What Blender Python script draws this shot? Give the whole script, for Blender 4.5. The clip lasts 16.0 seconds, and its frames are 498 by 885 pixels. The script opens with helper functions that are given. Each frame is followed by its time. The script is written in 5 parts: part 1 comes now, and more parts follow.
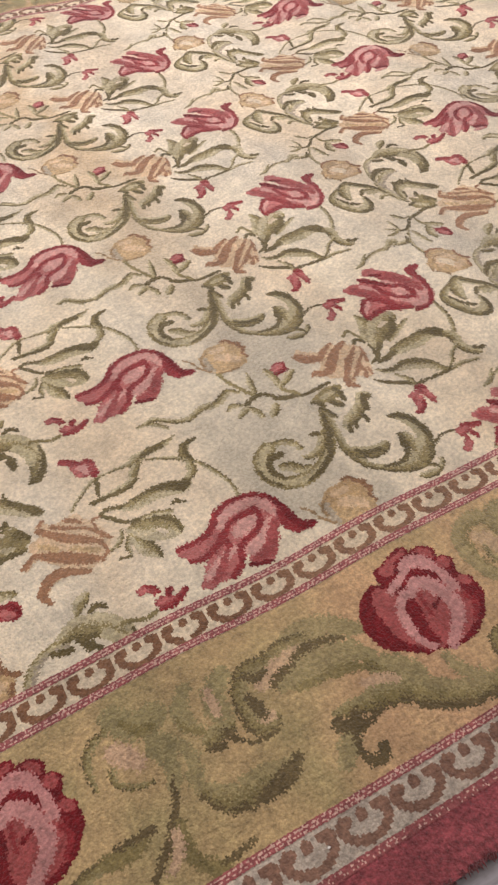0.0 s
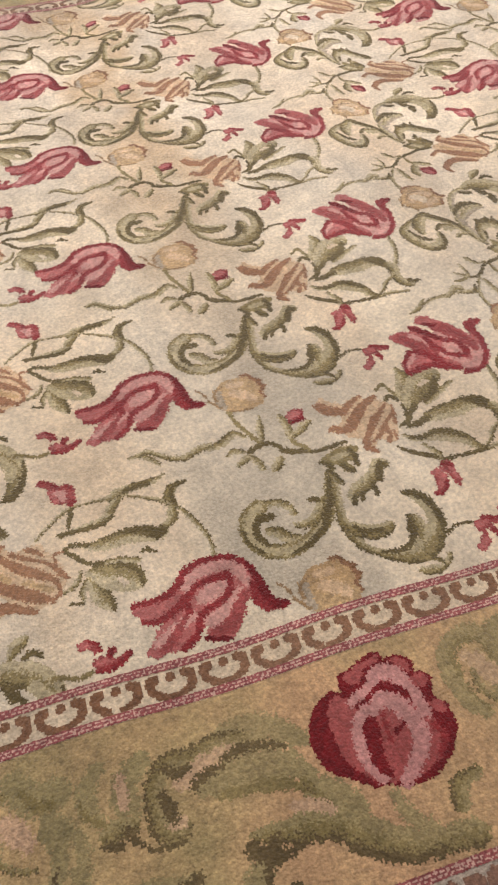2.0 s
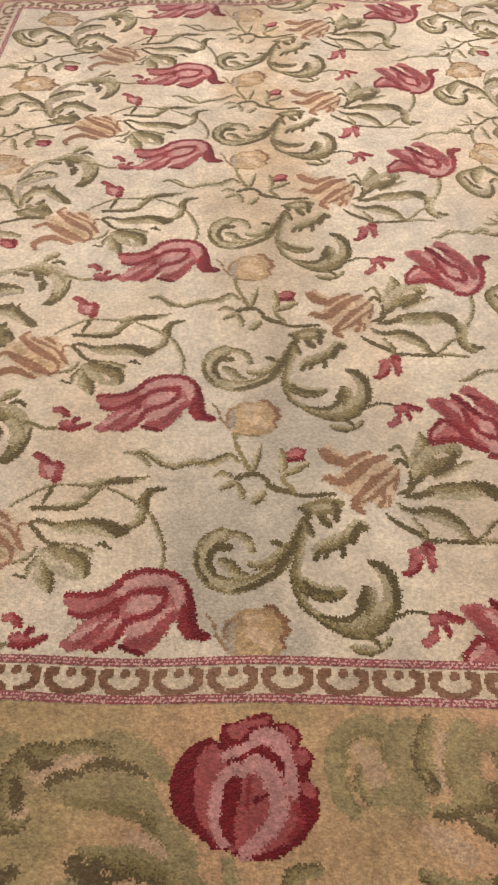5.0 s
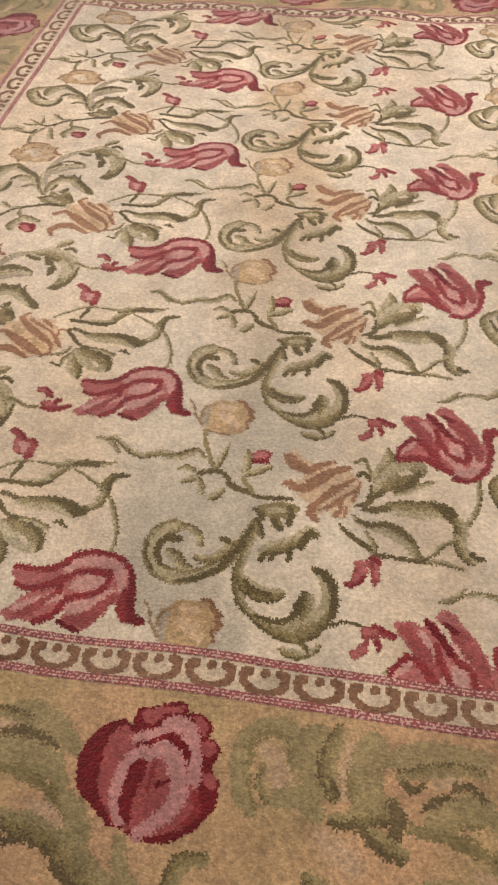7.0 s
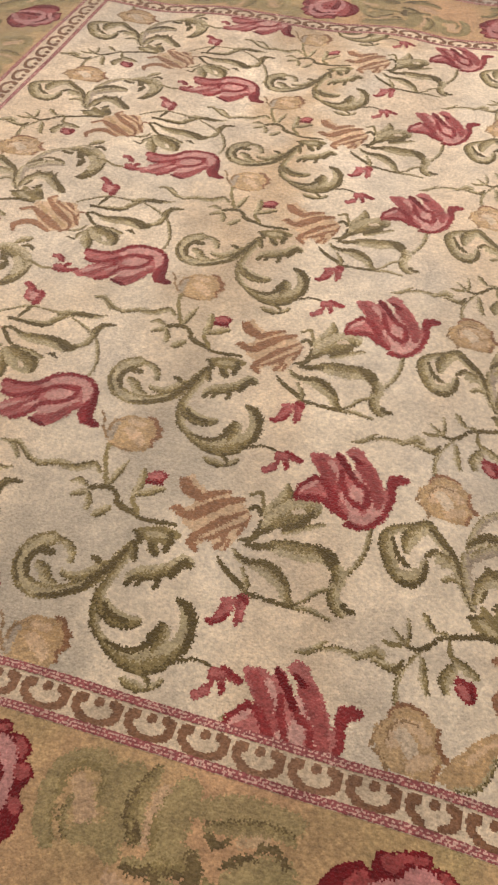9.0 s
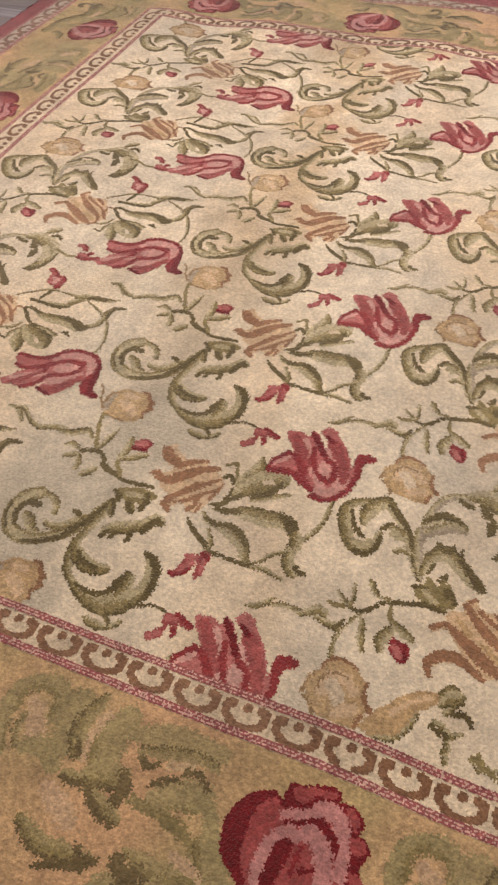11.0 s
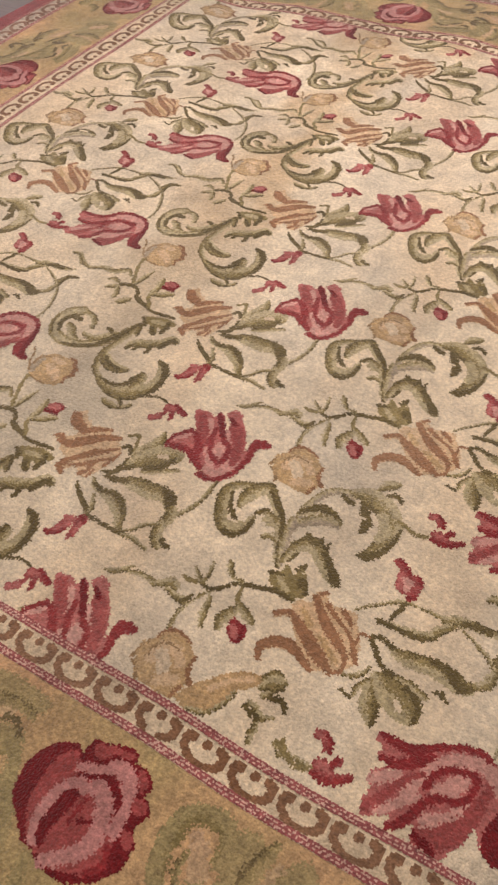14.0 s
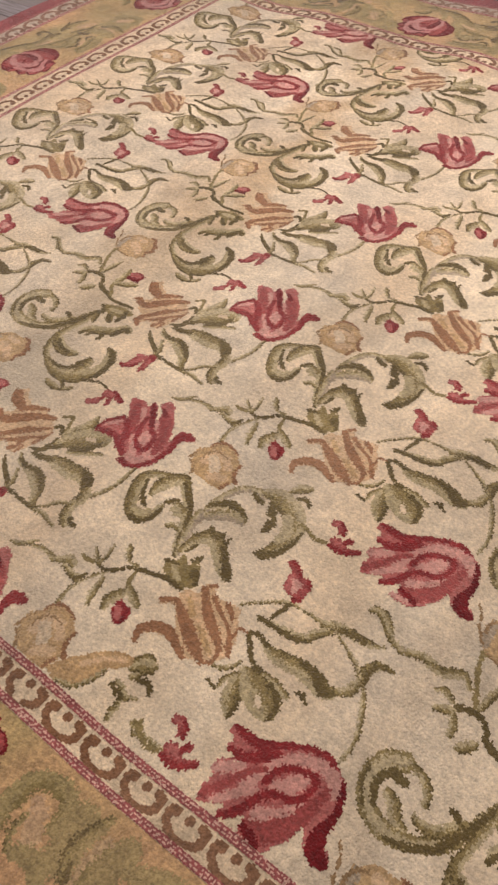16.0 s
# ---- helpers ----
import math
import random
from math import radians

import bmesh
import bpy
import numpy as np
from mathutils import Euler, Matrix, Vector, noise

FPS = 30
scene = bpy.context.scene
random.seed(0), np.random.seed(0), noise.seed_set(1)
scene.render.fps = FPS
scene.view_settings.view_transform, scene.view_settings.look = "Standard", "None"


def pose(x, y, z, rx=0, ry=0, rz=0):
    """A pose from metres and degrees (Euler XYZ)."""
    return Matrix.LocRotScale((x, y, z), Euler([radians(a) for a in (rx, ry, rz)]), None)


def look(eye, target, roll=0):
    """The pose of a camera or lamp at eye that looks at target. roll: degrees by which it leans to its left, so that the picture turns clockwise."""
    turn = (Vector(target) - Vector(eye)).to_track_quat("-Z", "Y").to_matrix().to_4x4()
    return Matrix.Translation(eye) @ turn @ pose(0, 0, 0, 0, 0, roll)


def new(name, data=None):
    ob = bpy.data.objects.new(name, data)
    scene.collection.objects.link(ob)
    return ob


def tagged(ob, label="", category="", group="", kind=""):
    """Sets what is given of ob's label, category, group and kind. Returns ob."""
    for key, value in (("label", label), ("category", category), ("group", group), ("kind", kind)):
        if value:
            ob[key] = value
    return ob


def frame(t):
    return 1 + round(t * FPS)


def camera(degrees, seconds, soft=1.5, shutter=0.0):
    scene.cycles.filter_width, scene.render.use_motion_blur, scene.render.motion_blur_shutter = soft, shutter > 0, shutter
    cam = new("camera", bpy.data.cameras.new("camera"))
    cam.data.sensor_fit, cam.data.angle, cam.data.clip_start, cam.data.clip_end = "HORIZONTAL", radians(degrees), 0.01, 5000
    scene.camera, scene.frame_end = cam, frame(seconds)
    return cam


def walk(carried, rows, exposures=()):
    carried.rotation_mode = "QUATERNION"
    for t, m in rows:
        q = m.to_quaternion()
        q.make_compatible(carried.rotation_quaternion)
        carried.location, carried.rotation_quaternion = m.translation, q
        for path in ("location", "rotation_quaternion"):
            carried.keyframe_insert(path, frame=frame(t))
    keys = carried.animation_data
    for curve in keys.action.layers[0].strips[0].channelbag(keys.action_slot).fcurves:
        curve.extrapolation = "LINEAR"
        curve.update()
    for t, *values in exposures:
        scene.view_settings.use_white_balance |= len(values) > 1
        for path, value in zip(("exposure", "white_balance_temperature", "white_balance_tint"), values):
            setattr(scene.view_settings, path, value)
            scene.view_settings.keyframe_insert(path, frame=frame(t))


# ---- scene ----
cam = camera(34.2, 16.0, soft=2.3)
PATH = [
    (0, (-0.483, -0.754, 1.331), (0.072, 0.398, -0.206), -4.4),
    (0.5, (-0.4, -0.716, 1.317), (0.105, 0.451, -0.226), -4.0),
    (1, (-0.316, -0.678, 1.308), (0.129, 0.504, -0.242), -4.2),
    (1.5, (-0.249, -0.645, 1.291), (0.128, 0.555, -0.264), -4.3),
    (2, (-0.201, -0.644, 1.283), (0.105, 0.579, -0.27), -4.2),
    (2.5, (-0.158, -0.683, 1.282), (0.068, 0.563, -0.266), -4.9),
    (3, (-0.11, -0.719, 1.286), (0.05, 0.548, -0.253), -4.8),
    (3.5, (-0.065, -0.737, 1.292), (0.036, 0.543, -0.242), -4.5),
    (4, (0.001, -0.699, 1.285), (0.041, 0.584, -0.249), -4.2),
    (4.2, (0.035, -0.667, 1.282), (0.045, 0.613, -0.255), -4.0),
    (6.3, (0.252, -0.623, 1.29), (0.063, 0.645, -0.245), -2.4),
    (6.5, (0.267, -0.639, 1.28), (0.07, 0.639, -0.246), -2.2),
    (7, (0.324, -0.649, 1.287), (0.095, 0.632, -0.231), -1.7),
    (7.5, (0.398, -0.6, 1.293), (0.139, 0.681, -0.221), -1.0),
    (8, (0.484, -0.541, 1.294), (0.19, 0.729, -0.223), -0.4),
    (8.5, (0.563, -0.507, 1.284), (0.229, 0.752, -0.234), -0.1),
    (10.8, (0.827, -0.61, 1.328), (0.307, 0.614, -0.166), -2.4),
    (11, (0.864, -0.59, 1.319), (0.314, 0.629, -0.169), -3.0),
    (11.5, (0.921, -0.536, 1.318), (0.347, 0.665, -0.175), -2.4),
    (12, (0.979, -0.471, 1.316), (0.37, 0.704, -0.183), -2.3),
    (12.5, (1.045, -0.405, 1.312), (0.406, 0.747, -0.192), -2.4),
    (13, (1.092, -0.376, 1.316), (0.431, 0.761, -0.191), -2.6),
    (13.5, (1.158, -0.412, 1.321), (0.471, 0.709, -0.185), -3.0),
    (14, (1.231, -0.45, 1.323), (0.515, 0.658, -0.181), -3.2),
    (14.5, (1.289, -0.448, 1.317), (0.542, 0.641, -0.184), -3.2),
    (15, (1.357, -0.401, 1.325), (0.581, 0.667, -0.178), -2.8),
    (15.5, (1.426, -0.356, 1.324), (0.623, 0.696, -0.176), -2.4),
    (16, (1.484, -0.322, 1.336), (0.66, 0.714, -0.163), -1.9),
]
EXPOSURES = [(0, 0.22, 5950, 15), (3.5, 0.14, 6150, 16), (7, 0.05, 6370, 17), (11, 0.03, 6520, 18), (16, -0.01, 6600, 20)]
walk(cam, [(t, look(eye, target, roll)) for t, eye, target, roll in PATH], EXPOSURES)

# ---- world and light ----
world = bpy.data.worlds.new("world")
scene.world = world
world.use_nodes = True
world.node_tree.nodes["Background"].inputs[0].default_value = (0.9, 0.85, 0.78, 1)
world.node_tree.nodes["Background"].inputs[1].default_value = 0.02


def ceiling_lamp(x, y, size, watts, colour):
    """An added square lamp at the unseen ceiling: a frame, a glowing diffuser and its light."""
    lamp = new("ceiling_lamp")
    lamp.location = (x, y, 2.58)
    tagged(lamp, "flush square ceiling lamp with a white frame and lit diffuser", "ceiling lamp", "ceiling lamps")
    h = size / 2
    bm = bmesh.new()
    for sx, sy, w, d in ((0, 1, size + 0.06, 0.03), (0, -1, size + 0.06, 0.03), (1, 0, 0.03, size), (-1, 0, 0.03, size)):
        m = Matrix.Translation((sx * (h + 0.015), sy * (h + 0.015), -0.02)) @ Matrix.Diagonal((w, d, 0.05, 1))
        bmesh.ops.create_cube(bm, size=1, matrix=m)
    part("frame", bm, paint_white, lamp)
    bm = bmesh.new()
    bmesh.ops.create_grid(bm, x_segments=1, y_segments=1, size=h, matrix=Matrix.Translation((0, 0, -0.01)))
    part("diffuser", bm, lamp_glow, lamp)
    data = bpy.data.lights.new("lamp_light", "AREA")
    data.size, data.energy, data.color = size, watts, colour
    light = new("lamp_light", data)
    light.location = (x, y, 2.54)


# ---- materials ----
def nodes_of(name):
    m = bpy.data.materials.new(name)
    m.use_nodes = True
    return m, m.node_tree.nodes, m.node_tree.links, m.node_tree.nodes["Principled BSDF"]


def mixed(nodes, links, kind, fac, a, b):
    n = nodes.new("ShaderNodeMix")
    n.data_type, n.blend_type = "RGBA", kind
    for socket, value in ((n.inputs[0], fac), (n.inputs[6], a), (n.inputs[7], b)):
        if isinstance(value, bpy.types.NodeSocket):
            links.new(value, socket)
        else:
            socket.default_value = value
    return n.outputs[2]


def noise_of(nodes, links, vector, scale, detail=2.0, low=0.35, high=0.65, to_low=0.0, to_high=1.0):
    n = nodes.new("ShaderNodeTexNoise")
    n.inputs["Scale"].default_value, n.inputs["Detail"].default_value = scale, detail
    links.new(vector, n.inputs["Vector"])
    r = nodes.new("ShaderNodeMapRange")
    links.new(n.outputs["Fac"], r.inputs[0])
    for i, v in enumerate((low, high, to_low, to_high)):
        r.inputs[i + 1].default_value = v
    return r.outputs[0]


def tinted_band(nodes, links, tex, out):
    """A long tinted strip down the field, grey near one end of the rug and tan towards the other."""
    split = nodes.new("ShaderNodeSeparateXYZ")
    links.new(tex, split.inputs[0])
    sway = noise_of(nodes, links, tex, 2.2, 2, 0.3, 0.7, -0.08, 0.3)
    away = nodes.new("ShaderNodeMath")
    away.operation = "SUBTRACT"
    links.new(split.outputs[0], away.inputs[0])
    links.new(sway, away.inputs[1])
    wide = nodes.new("ShaderNodeMath")
    wide.operation = "ABSOLUTE"
    links.new(away.outputs[0], wide.inputs[0])
    strength = nodes.new("ShaderNodeMapRange")
    strength.interpolation_type = "SMOOTHSTEP"
    links.new(wide.outputs[0], strength.inputs[0])
    for i, v in enumerate((0.02, 0.2, 0.8, 0.0)):
        strength.inputs[i + 1].default_value = v
    along_y = nodes.new("ShaderNodeMapRange")
    links.new(split.outputs[1], along_y.inputs[0])
    for i, v in enumerate((0.5, 1.5, 0.0, 1.0)):
        along_y.inputs[i + 1].default_value = v
    tint = mixed(nodes, links, "MIX", along_y.outputs[0], (0.48, 0.43, 0.325, 1), (0.56, 0.41, 0.235, 1))
    return mixed(nodes, links, "MIX", strength.outputs[0], out, tint)


def wool(name, colour, faded=None, warm=None, speck=0.3, band=False, patch=2.6):
    """Tufted wool: stitch-scale speckle, slow fading (abrash), broad painted fold shading and a soft, uneven pile."""
    m, nodes, links, shader = nodes_of(name)
    tex = nodes.new("ShaderNodeTexCoord").outputs["Object"]
    base = (*colour, 1)
    out = base
    if faded:
        out = mixed(nodes, links, "MIX", noise_of(nodes, links, tex, patch, 3, 0.42, 0.66), out, (*faded, 1))
    if warm:
        stretch = nodes.new("ShaderNodeMapping")
        stretch.inputs["Scale"].default_value = (1.0, 0.35, 1.0)
        links.new(tex, stretch.inputs["Vector"])
        out = mixed(nodes, links, "MIX", noise_of(nodes, links, stretch.outputs[0], 3.1, 2, 0.44, 0.66), out, (*warm, 1))
    if band:
        out = tinted_band(nodes, links, tex, out)
    # wide: light and shade of the rug's folds, put into the colour as noise
    wide = noise_of(nodes, links, tex, 3.3, 2, 0.3, 0.7, 0.84, 1.12)
    slow = noise_of(nodes, links, tex, 14.0, 3, 0.3, 0.7, 0.86, 1.12)
    mottle = noise_of(nodes, links, tex, 42.0, 3, 0.3, 0.7, 1 - 0.4 * speck, 1 + 0.4 * speck)
    tuft = noise_of(nodes, links, tex, 130.0, 2, 0.3, 0.7, 1 - 0.95 * speck, 1 + 0.95 * speck)
    fine = noise_of(nodes, links, tex, 340.0, 2, 0.32, 0.68, 1 - 0.45 * speck, 1 + 0.45 * speck)
    for f in (wide, slow, mottle, tuft, fine):
        grey = nodes.new("ShaderNodeCombineColor")
        for i in range(3):
            links.new(f, grey.inputs[i])
        out = mixed(nodes, links, "MULTIPLY", 1.0, out, grey.outputs[0])
    links.new(out, shader.inputs["Base Color"])
    shader.inputs["Roughness"].default_value = 1.0
    shader.inputs["Specular IOR Level"].default_value = 0.15
    shader.inputs["Sheen Weight"].default_value = 0.32
    shader.inputs["Sheen Roughness"].default_value = 0.5
    pile = nodes.new("ShaderNodeTexVoronoi")
    pile.inputs["Scale"].default_value = 205.0
    links.new(tex, pile.inputs["Vector"])
    fibre = nodes.new("ShaderNodeTexNoise")
    fibre.inputs["Scale"].default_value, fibre.inputs["Detail"].default_value = 520.0, 2.0
    links.new(tex, fibre.inputs["Vector"])
    blend = nodes.new("ShaderNodeMath")
    blend.operation = "SUBTRACT"
    links.new(pile.outputs["Distance"], blend.inputs[0])
    links.new(fibre.outputs["Fac"], blend.inputs[1])
    bump = nodes.new("ShaderNodeBump")
    bump.inputs["Strength"].default_value, bump.inputs["Distance"].default_value = 0.8, 0.0034
    bump.invert = True
    links.new(blend.outputs[0], bump.inputs["Height"])
    links.new(bump.outputs[0], shader.inputs["Normal"])
    return m


def plain(name, colour, roughness=0.6, glow=0.0):
    m, nodes, links, shader = nodes_of(name)
    tex = nodes.new("ShaderNodeTexCoord").outputs["Object"]
    f = noise_of(nodes, links, tex, 4.0, 4, 0.3, 0.7)
    dim = tuple(c * 0.93 for c in colour)
    links.new(mixed(nodes, links, "MIX", f, (*colour, 1), (*dim, 1)), shader.inputs["Base Color"])
    shader.inputs["Roughness"].default_value = roughness
    if glow:
        shader.inputs["Emission Color"].default_value = (1, 0.86, 0.68, 1)
        shader.inputs["Emission Strength"].default_value = glow
    return m


def plank_wood():
    """Weathered grey-brown boards: long grain streaks, each board its own tone."""
    m, nodes, links, shader = nodes_of("grey_oak")
    tex = nodes.new("ShaderNodeTexCoord").outputs["Object"]
    info = nodes.new("ShaderNodeObjectInfo").outputs["Random"]
    shift = nodes.new("ShaderNodeCombineXYZ")
    links.new(info, shift.inputs[2])
    stretch = nodes.new("ShaderNodeMapping")
    stretch.inputs["Scale"].default_value = (2.0, 34.0, 9.0)
    links.new(tex, stretch.inputs["Vector"])
    links.new(shift.outputs[0], stretch.inputs["Location"])
    grain = noise_of(nodes, links, stretch.outputs[0], 2.2, 6, 0.3, 0.7)
    out = mixed(nodes, links, "MIX", grain, (0.1, 0.09, 0.09, 1), (0.36, 0.35, 0.38, 1))
    out = mixed(nodes, links, "MIX", info, out, (0.22, 0.2, 0.205, 1))
    links.new(out, shader.inputs["Base Color"])
    shader.inputs["Roughness"].default_value = 0.5
    bump = nodes.new("ShaderNodeBump")
    bump.inputs["Strength"].default_value, bump.inputs["Distance"].default_value = 0.25, 0.002
    links.new(grain, bump.inputs["Height"])
    links.new(bump.outputs[0], shader.inputs["Normal"])
    return m


WOOL = {
    "cream": wool("wool_cream", (0.75, 0.657, 0.487), (0.61, 0.55, 0.43), (0.69, 0.565, 0.39), 0.18, True),
    "gold": wool("wool_gold", (0.45, 0.325, 0.158), (0.33, 0.272, 0.125), (0.54, 0.345, 0.185), 0.26, False, 5.0),
    "guard_cream": wool("wool_guard_cream", (0.66, 0.555, 0.395), (0.58, 0.475, 0.33), None, 0.24),
    "guard_grey": wool("wool_guard_grey", (0.47, 0.4, 0.32), (0.42, 0.36, 0.29), None, 0.3),
    "binding": wool("wool_binding", (0.27, 0.062, 0.07), (0.22, 0.05, 0.056), None, 0.4),
    "line_red": wool("wool_line_red", (0.3, 0.09, 0.088), None, None, 0.28),
    "line_pale": wool("wool_line_pale", (0.6, 0.39, 0.32), None, None, 0.2),
    "brown": wool("wool_brown", (0.2, 0.1, 0.05), (0.25, 0.14, 0.08)),
    "brown_pale": wool("wool_brown_pale", (0.22, 0.12, 0.08), (0.27, 0.16, 0.11)),
    "rose_deep": wool("wool_rose_deep", (0.155, 0.008, 0.011), None, None, 0.3),
    "rose_red": wool("wool_rose_red", (0.225, 0.02, 0.023), (0.26, 0.037, 0.037), None, 0.28),
    "rose_mid": wool("wool_rose_mid", (0.4, 0.118, 0.108), (0.44, 0.158, 0.142), None, 0.26),
    "rose_pale": wool("wool_rose_pale", (0.54, 0.28, 0.24), (0.57, 0.33, 0.28), None, 0.24),
    "rose_wine": wool("wool_rose_wine", (0.295, 0.058, 0.055), (0.335, 0.086, 0.079), None, 0.28),
    "rose_dusk": wool("wool_rose_dusk", (0.45, 0.2, 0.185), (0.49, 0.25, 0.225), None, 0.26),
    "amber": wool("wool_amber", (0.46, 0.315, 0.155), (0.5, 0.365, 0.2), None, 0.3),
    "peach": wool("wool_peach", (0.6, 0.43, 0.255), (0.6, 0.46, 0.3), None, 0.24),
    "tan": wool("wool_tan", (0.3, 0.2, 0.1)),
    "rust": wool("wool_rust", (0.25, 0.13, 0.062), (0.3, 0.16, 0.085), None, 0.28),
    "russet": wool("wool_russet", (0.295, 0.15, 0.075), (0.34, 0.19, 0.105), None, 0.26),
    "taupe": wool("wool_taupe", (0.38, 0.32, 0.23)),
    "olive": wool("wool_olive", (0.235, 0.187, 0.075), (0.3, 0.248, 0.115), None, 0.26),
    "olive_dark": wool("wool_olive_dark", (0.116, 0.088, 0.031), (0.15, 0.117, 0.047), None, 0.26),
    "sage": wool("wool_sage", (0.42, 0.362, 0.21), (0.48, 0.42, 0.27), None, 0.3),
    "moss": wool("wool_moss", (0.215, 0.172, 0.066), (0.28, 0.225, 0.1), None, 0.26),
    "moss_dark": wool("wool_moss_dark", (0.125, 0.092, 0.04), (0.165, 0.125, 0.056), None, 0.26),
    "sedge": wool("wool_sedge", (0.29, 0.243, 0.112), (0.36, 0.285, 0.138), None, 0.26),
    "sand": wool("wool_sand", (0.52, 0.355, 0.22), (0.48, 0.35, 0.2), None, 0.28),
}
paint_white = plain("paint_white", (0.78, 0.76, 0.72))
wall_paint = plain("wall_paint", (0.66, 0.6, 0.5), 0.8)
lamp_glow = plain("lamp_glow", (0.9, 0.88, 0.8), 0.5, 4.0)
grey_oak = plank_wood()
floor_dark = plain("floor_joint", (0.05, 0.042, 0.036), 0.8)


def part(name, bm, material, parent, label=""):
    """Links a bmesh as one mesh object under a thing or under a part."""
    mesh = bpy.data.meshes.new(name)
    bm.to_mesh(mesh)
    bm.free()
    mesh.materials.append(material)
    ob = new(name, mesh)
    ob.parent = parent
    return tagged(ob, label)


def mesh_part(name, verts, faces, slots, picks, parent, label=""):
    """A part from arrays: corners, quads, its wools and which quad wears which."""
    mesh = bpy.data.meshes.new(name)
    mesh.from_pydata(verts, [], faces)
    for s in slots:
        mesh.materials.append(WOOL[s])
    if picks is not None:
        mesh.polygons.foreach_set("material_index", picks)
    mesh.update()
    ob = new(name, mesh)
    ob.parent = parent
    return tagged(ob, label)


# ---- the room ----
ROOM = (-3.6, 5.4, -3.2, 5.6, 2.6)
FLOOR_Z = -0.014


def slab(name, x0, x1, y0, y1, z0, z1, material, label, category):
    bm = bmesh.new()
    m = Matrix.Translation(((x0 + x1) / 2, (y0 + y1) / 2, (z0 + z1) / 2)) @ Matrix.Diagonal((x1 - x0, y1 - y0, z1 - z0, 1))
    bmesh.ops.create_cube(bm, size=1, matrix=m)
    ob = part(name, bm, material, None)
    return tagged(ob, label, category, kind="structure")


X0, X1, Y0, Y1, TOP = ROOM
floor = slab("floor", X0, X1, Y0, Y1, -0.12, FLOOR_Z - 0.004, floor_dark, "weathered grey-brown wooden plank floor under the rug", "floor")
# Ceiling and walls are unseen, added to enclose the lit space.
slab("ceiling", X0, X1, Y0, Y1, TOP, TOP + 0.1, paint_white, "plain white painted ceiling above the rug", "ceiling")
slab("wall_north", X0, X1, Y1, Y1 + 0.12, -0.12, TOP + 0.1, wall_paint, "plain warm off-white painted wall", "wall")
slab("wall_south", X0, X1, Y0 - 0.12, Y0, -0.12, TOP + 0.1, wall_paint, "plain warm off-white painted wall", "wall")
slab("wall_west", X0 - 0.12, X0, Y0 - 0.12, Y1 + 0.12, -0.12, TOP + 0.1, wall_paint, "plain warm off-white painted wall", "wall")
slab("wall_east", X1, X1 + 0.12, Y0 - 0.12, Y1 + 0.12, -0.12, TOP + 0.1, wall_paint, "plain warm off-white painted wall", "wall")
LAMP_COLOUR = (1.0, 0.925, 0.86)
# Added lamps out of view, placed and powered to balance brightness over the rug.
ceiling_lamp(1.1, 2.3, 0.8, 62, LAMP_COLOUR)
ceiling_lamp(-1.7, 1.3, 0.9, 41, LAMP_COLOUR)
ceiling_lamp(1.2, -1.4, 0.9, 16, LAMP_COLOUR)

# ---- the rug's plan ----
# field, inner guard, gold border, outer guard and binding, as (left, right, near, far)
FIELD = (-0.858, 2.53, -0.04, 2.575)
INNER = (-0.958, 2.61, -0.12, 2.655)
GOLD = (-1.315, 2.97, -0.465, 3.005)
OUTER = (-1.4, 3.055, -0.555, 3.09)
EDGE = (-1.47, 3.125, -0.64, 3.17)
CELL = 0.0028


def swell(x, y):
    """The rug's slow ripples, a few millimetres high."""
    return 0.0064 * (np.sin(11.0 * x + 1.2 * np.sin(1.7 * y)) + 0.5 * np.sin(5.2 * y + 2.1 * x + 0.7) + 0.4 * np.sin(17.0 * x - 6.0 * y))


def settle(x, y):
    """The rug's near side bows outwards by a finger's width towards its right end."""
    s = np.clip((x - 0.3) / 0.9, 0, 1)
    return x, y - 0.016 * s * s * (3 - 2 * s) * np.clip((0.03 - y) / 0.07, 0, 1)


rug = new("rug")
rug.location = (0, 0, 0)
tagged(rug, "large cream floral wool rug with gold rose border, on floorboards", "rug")


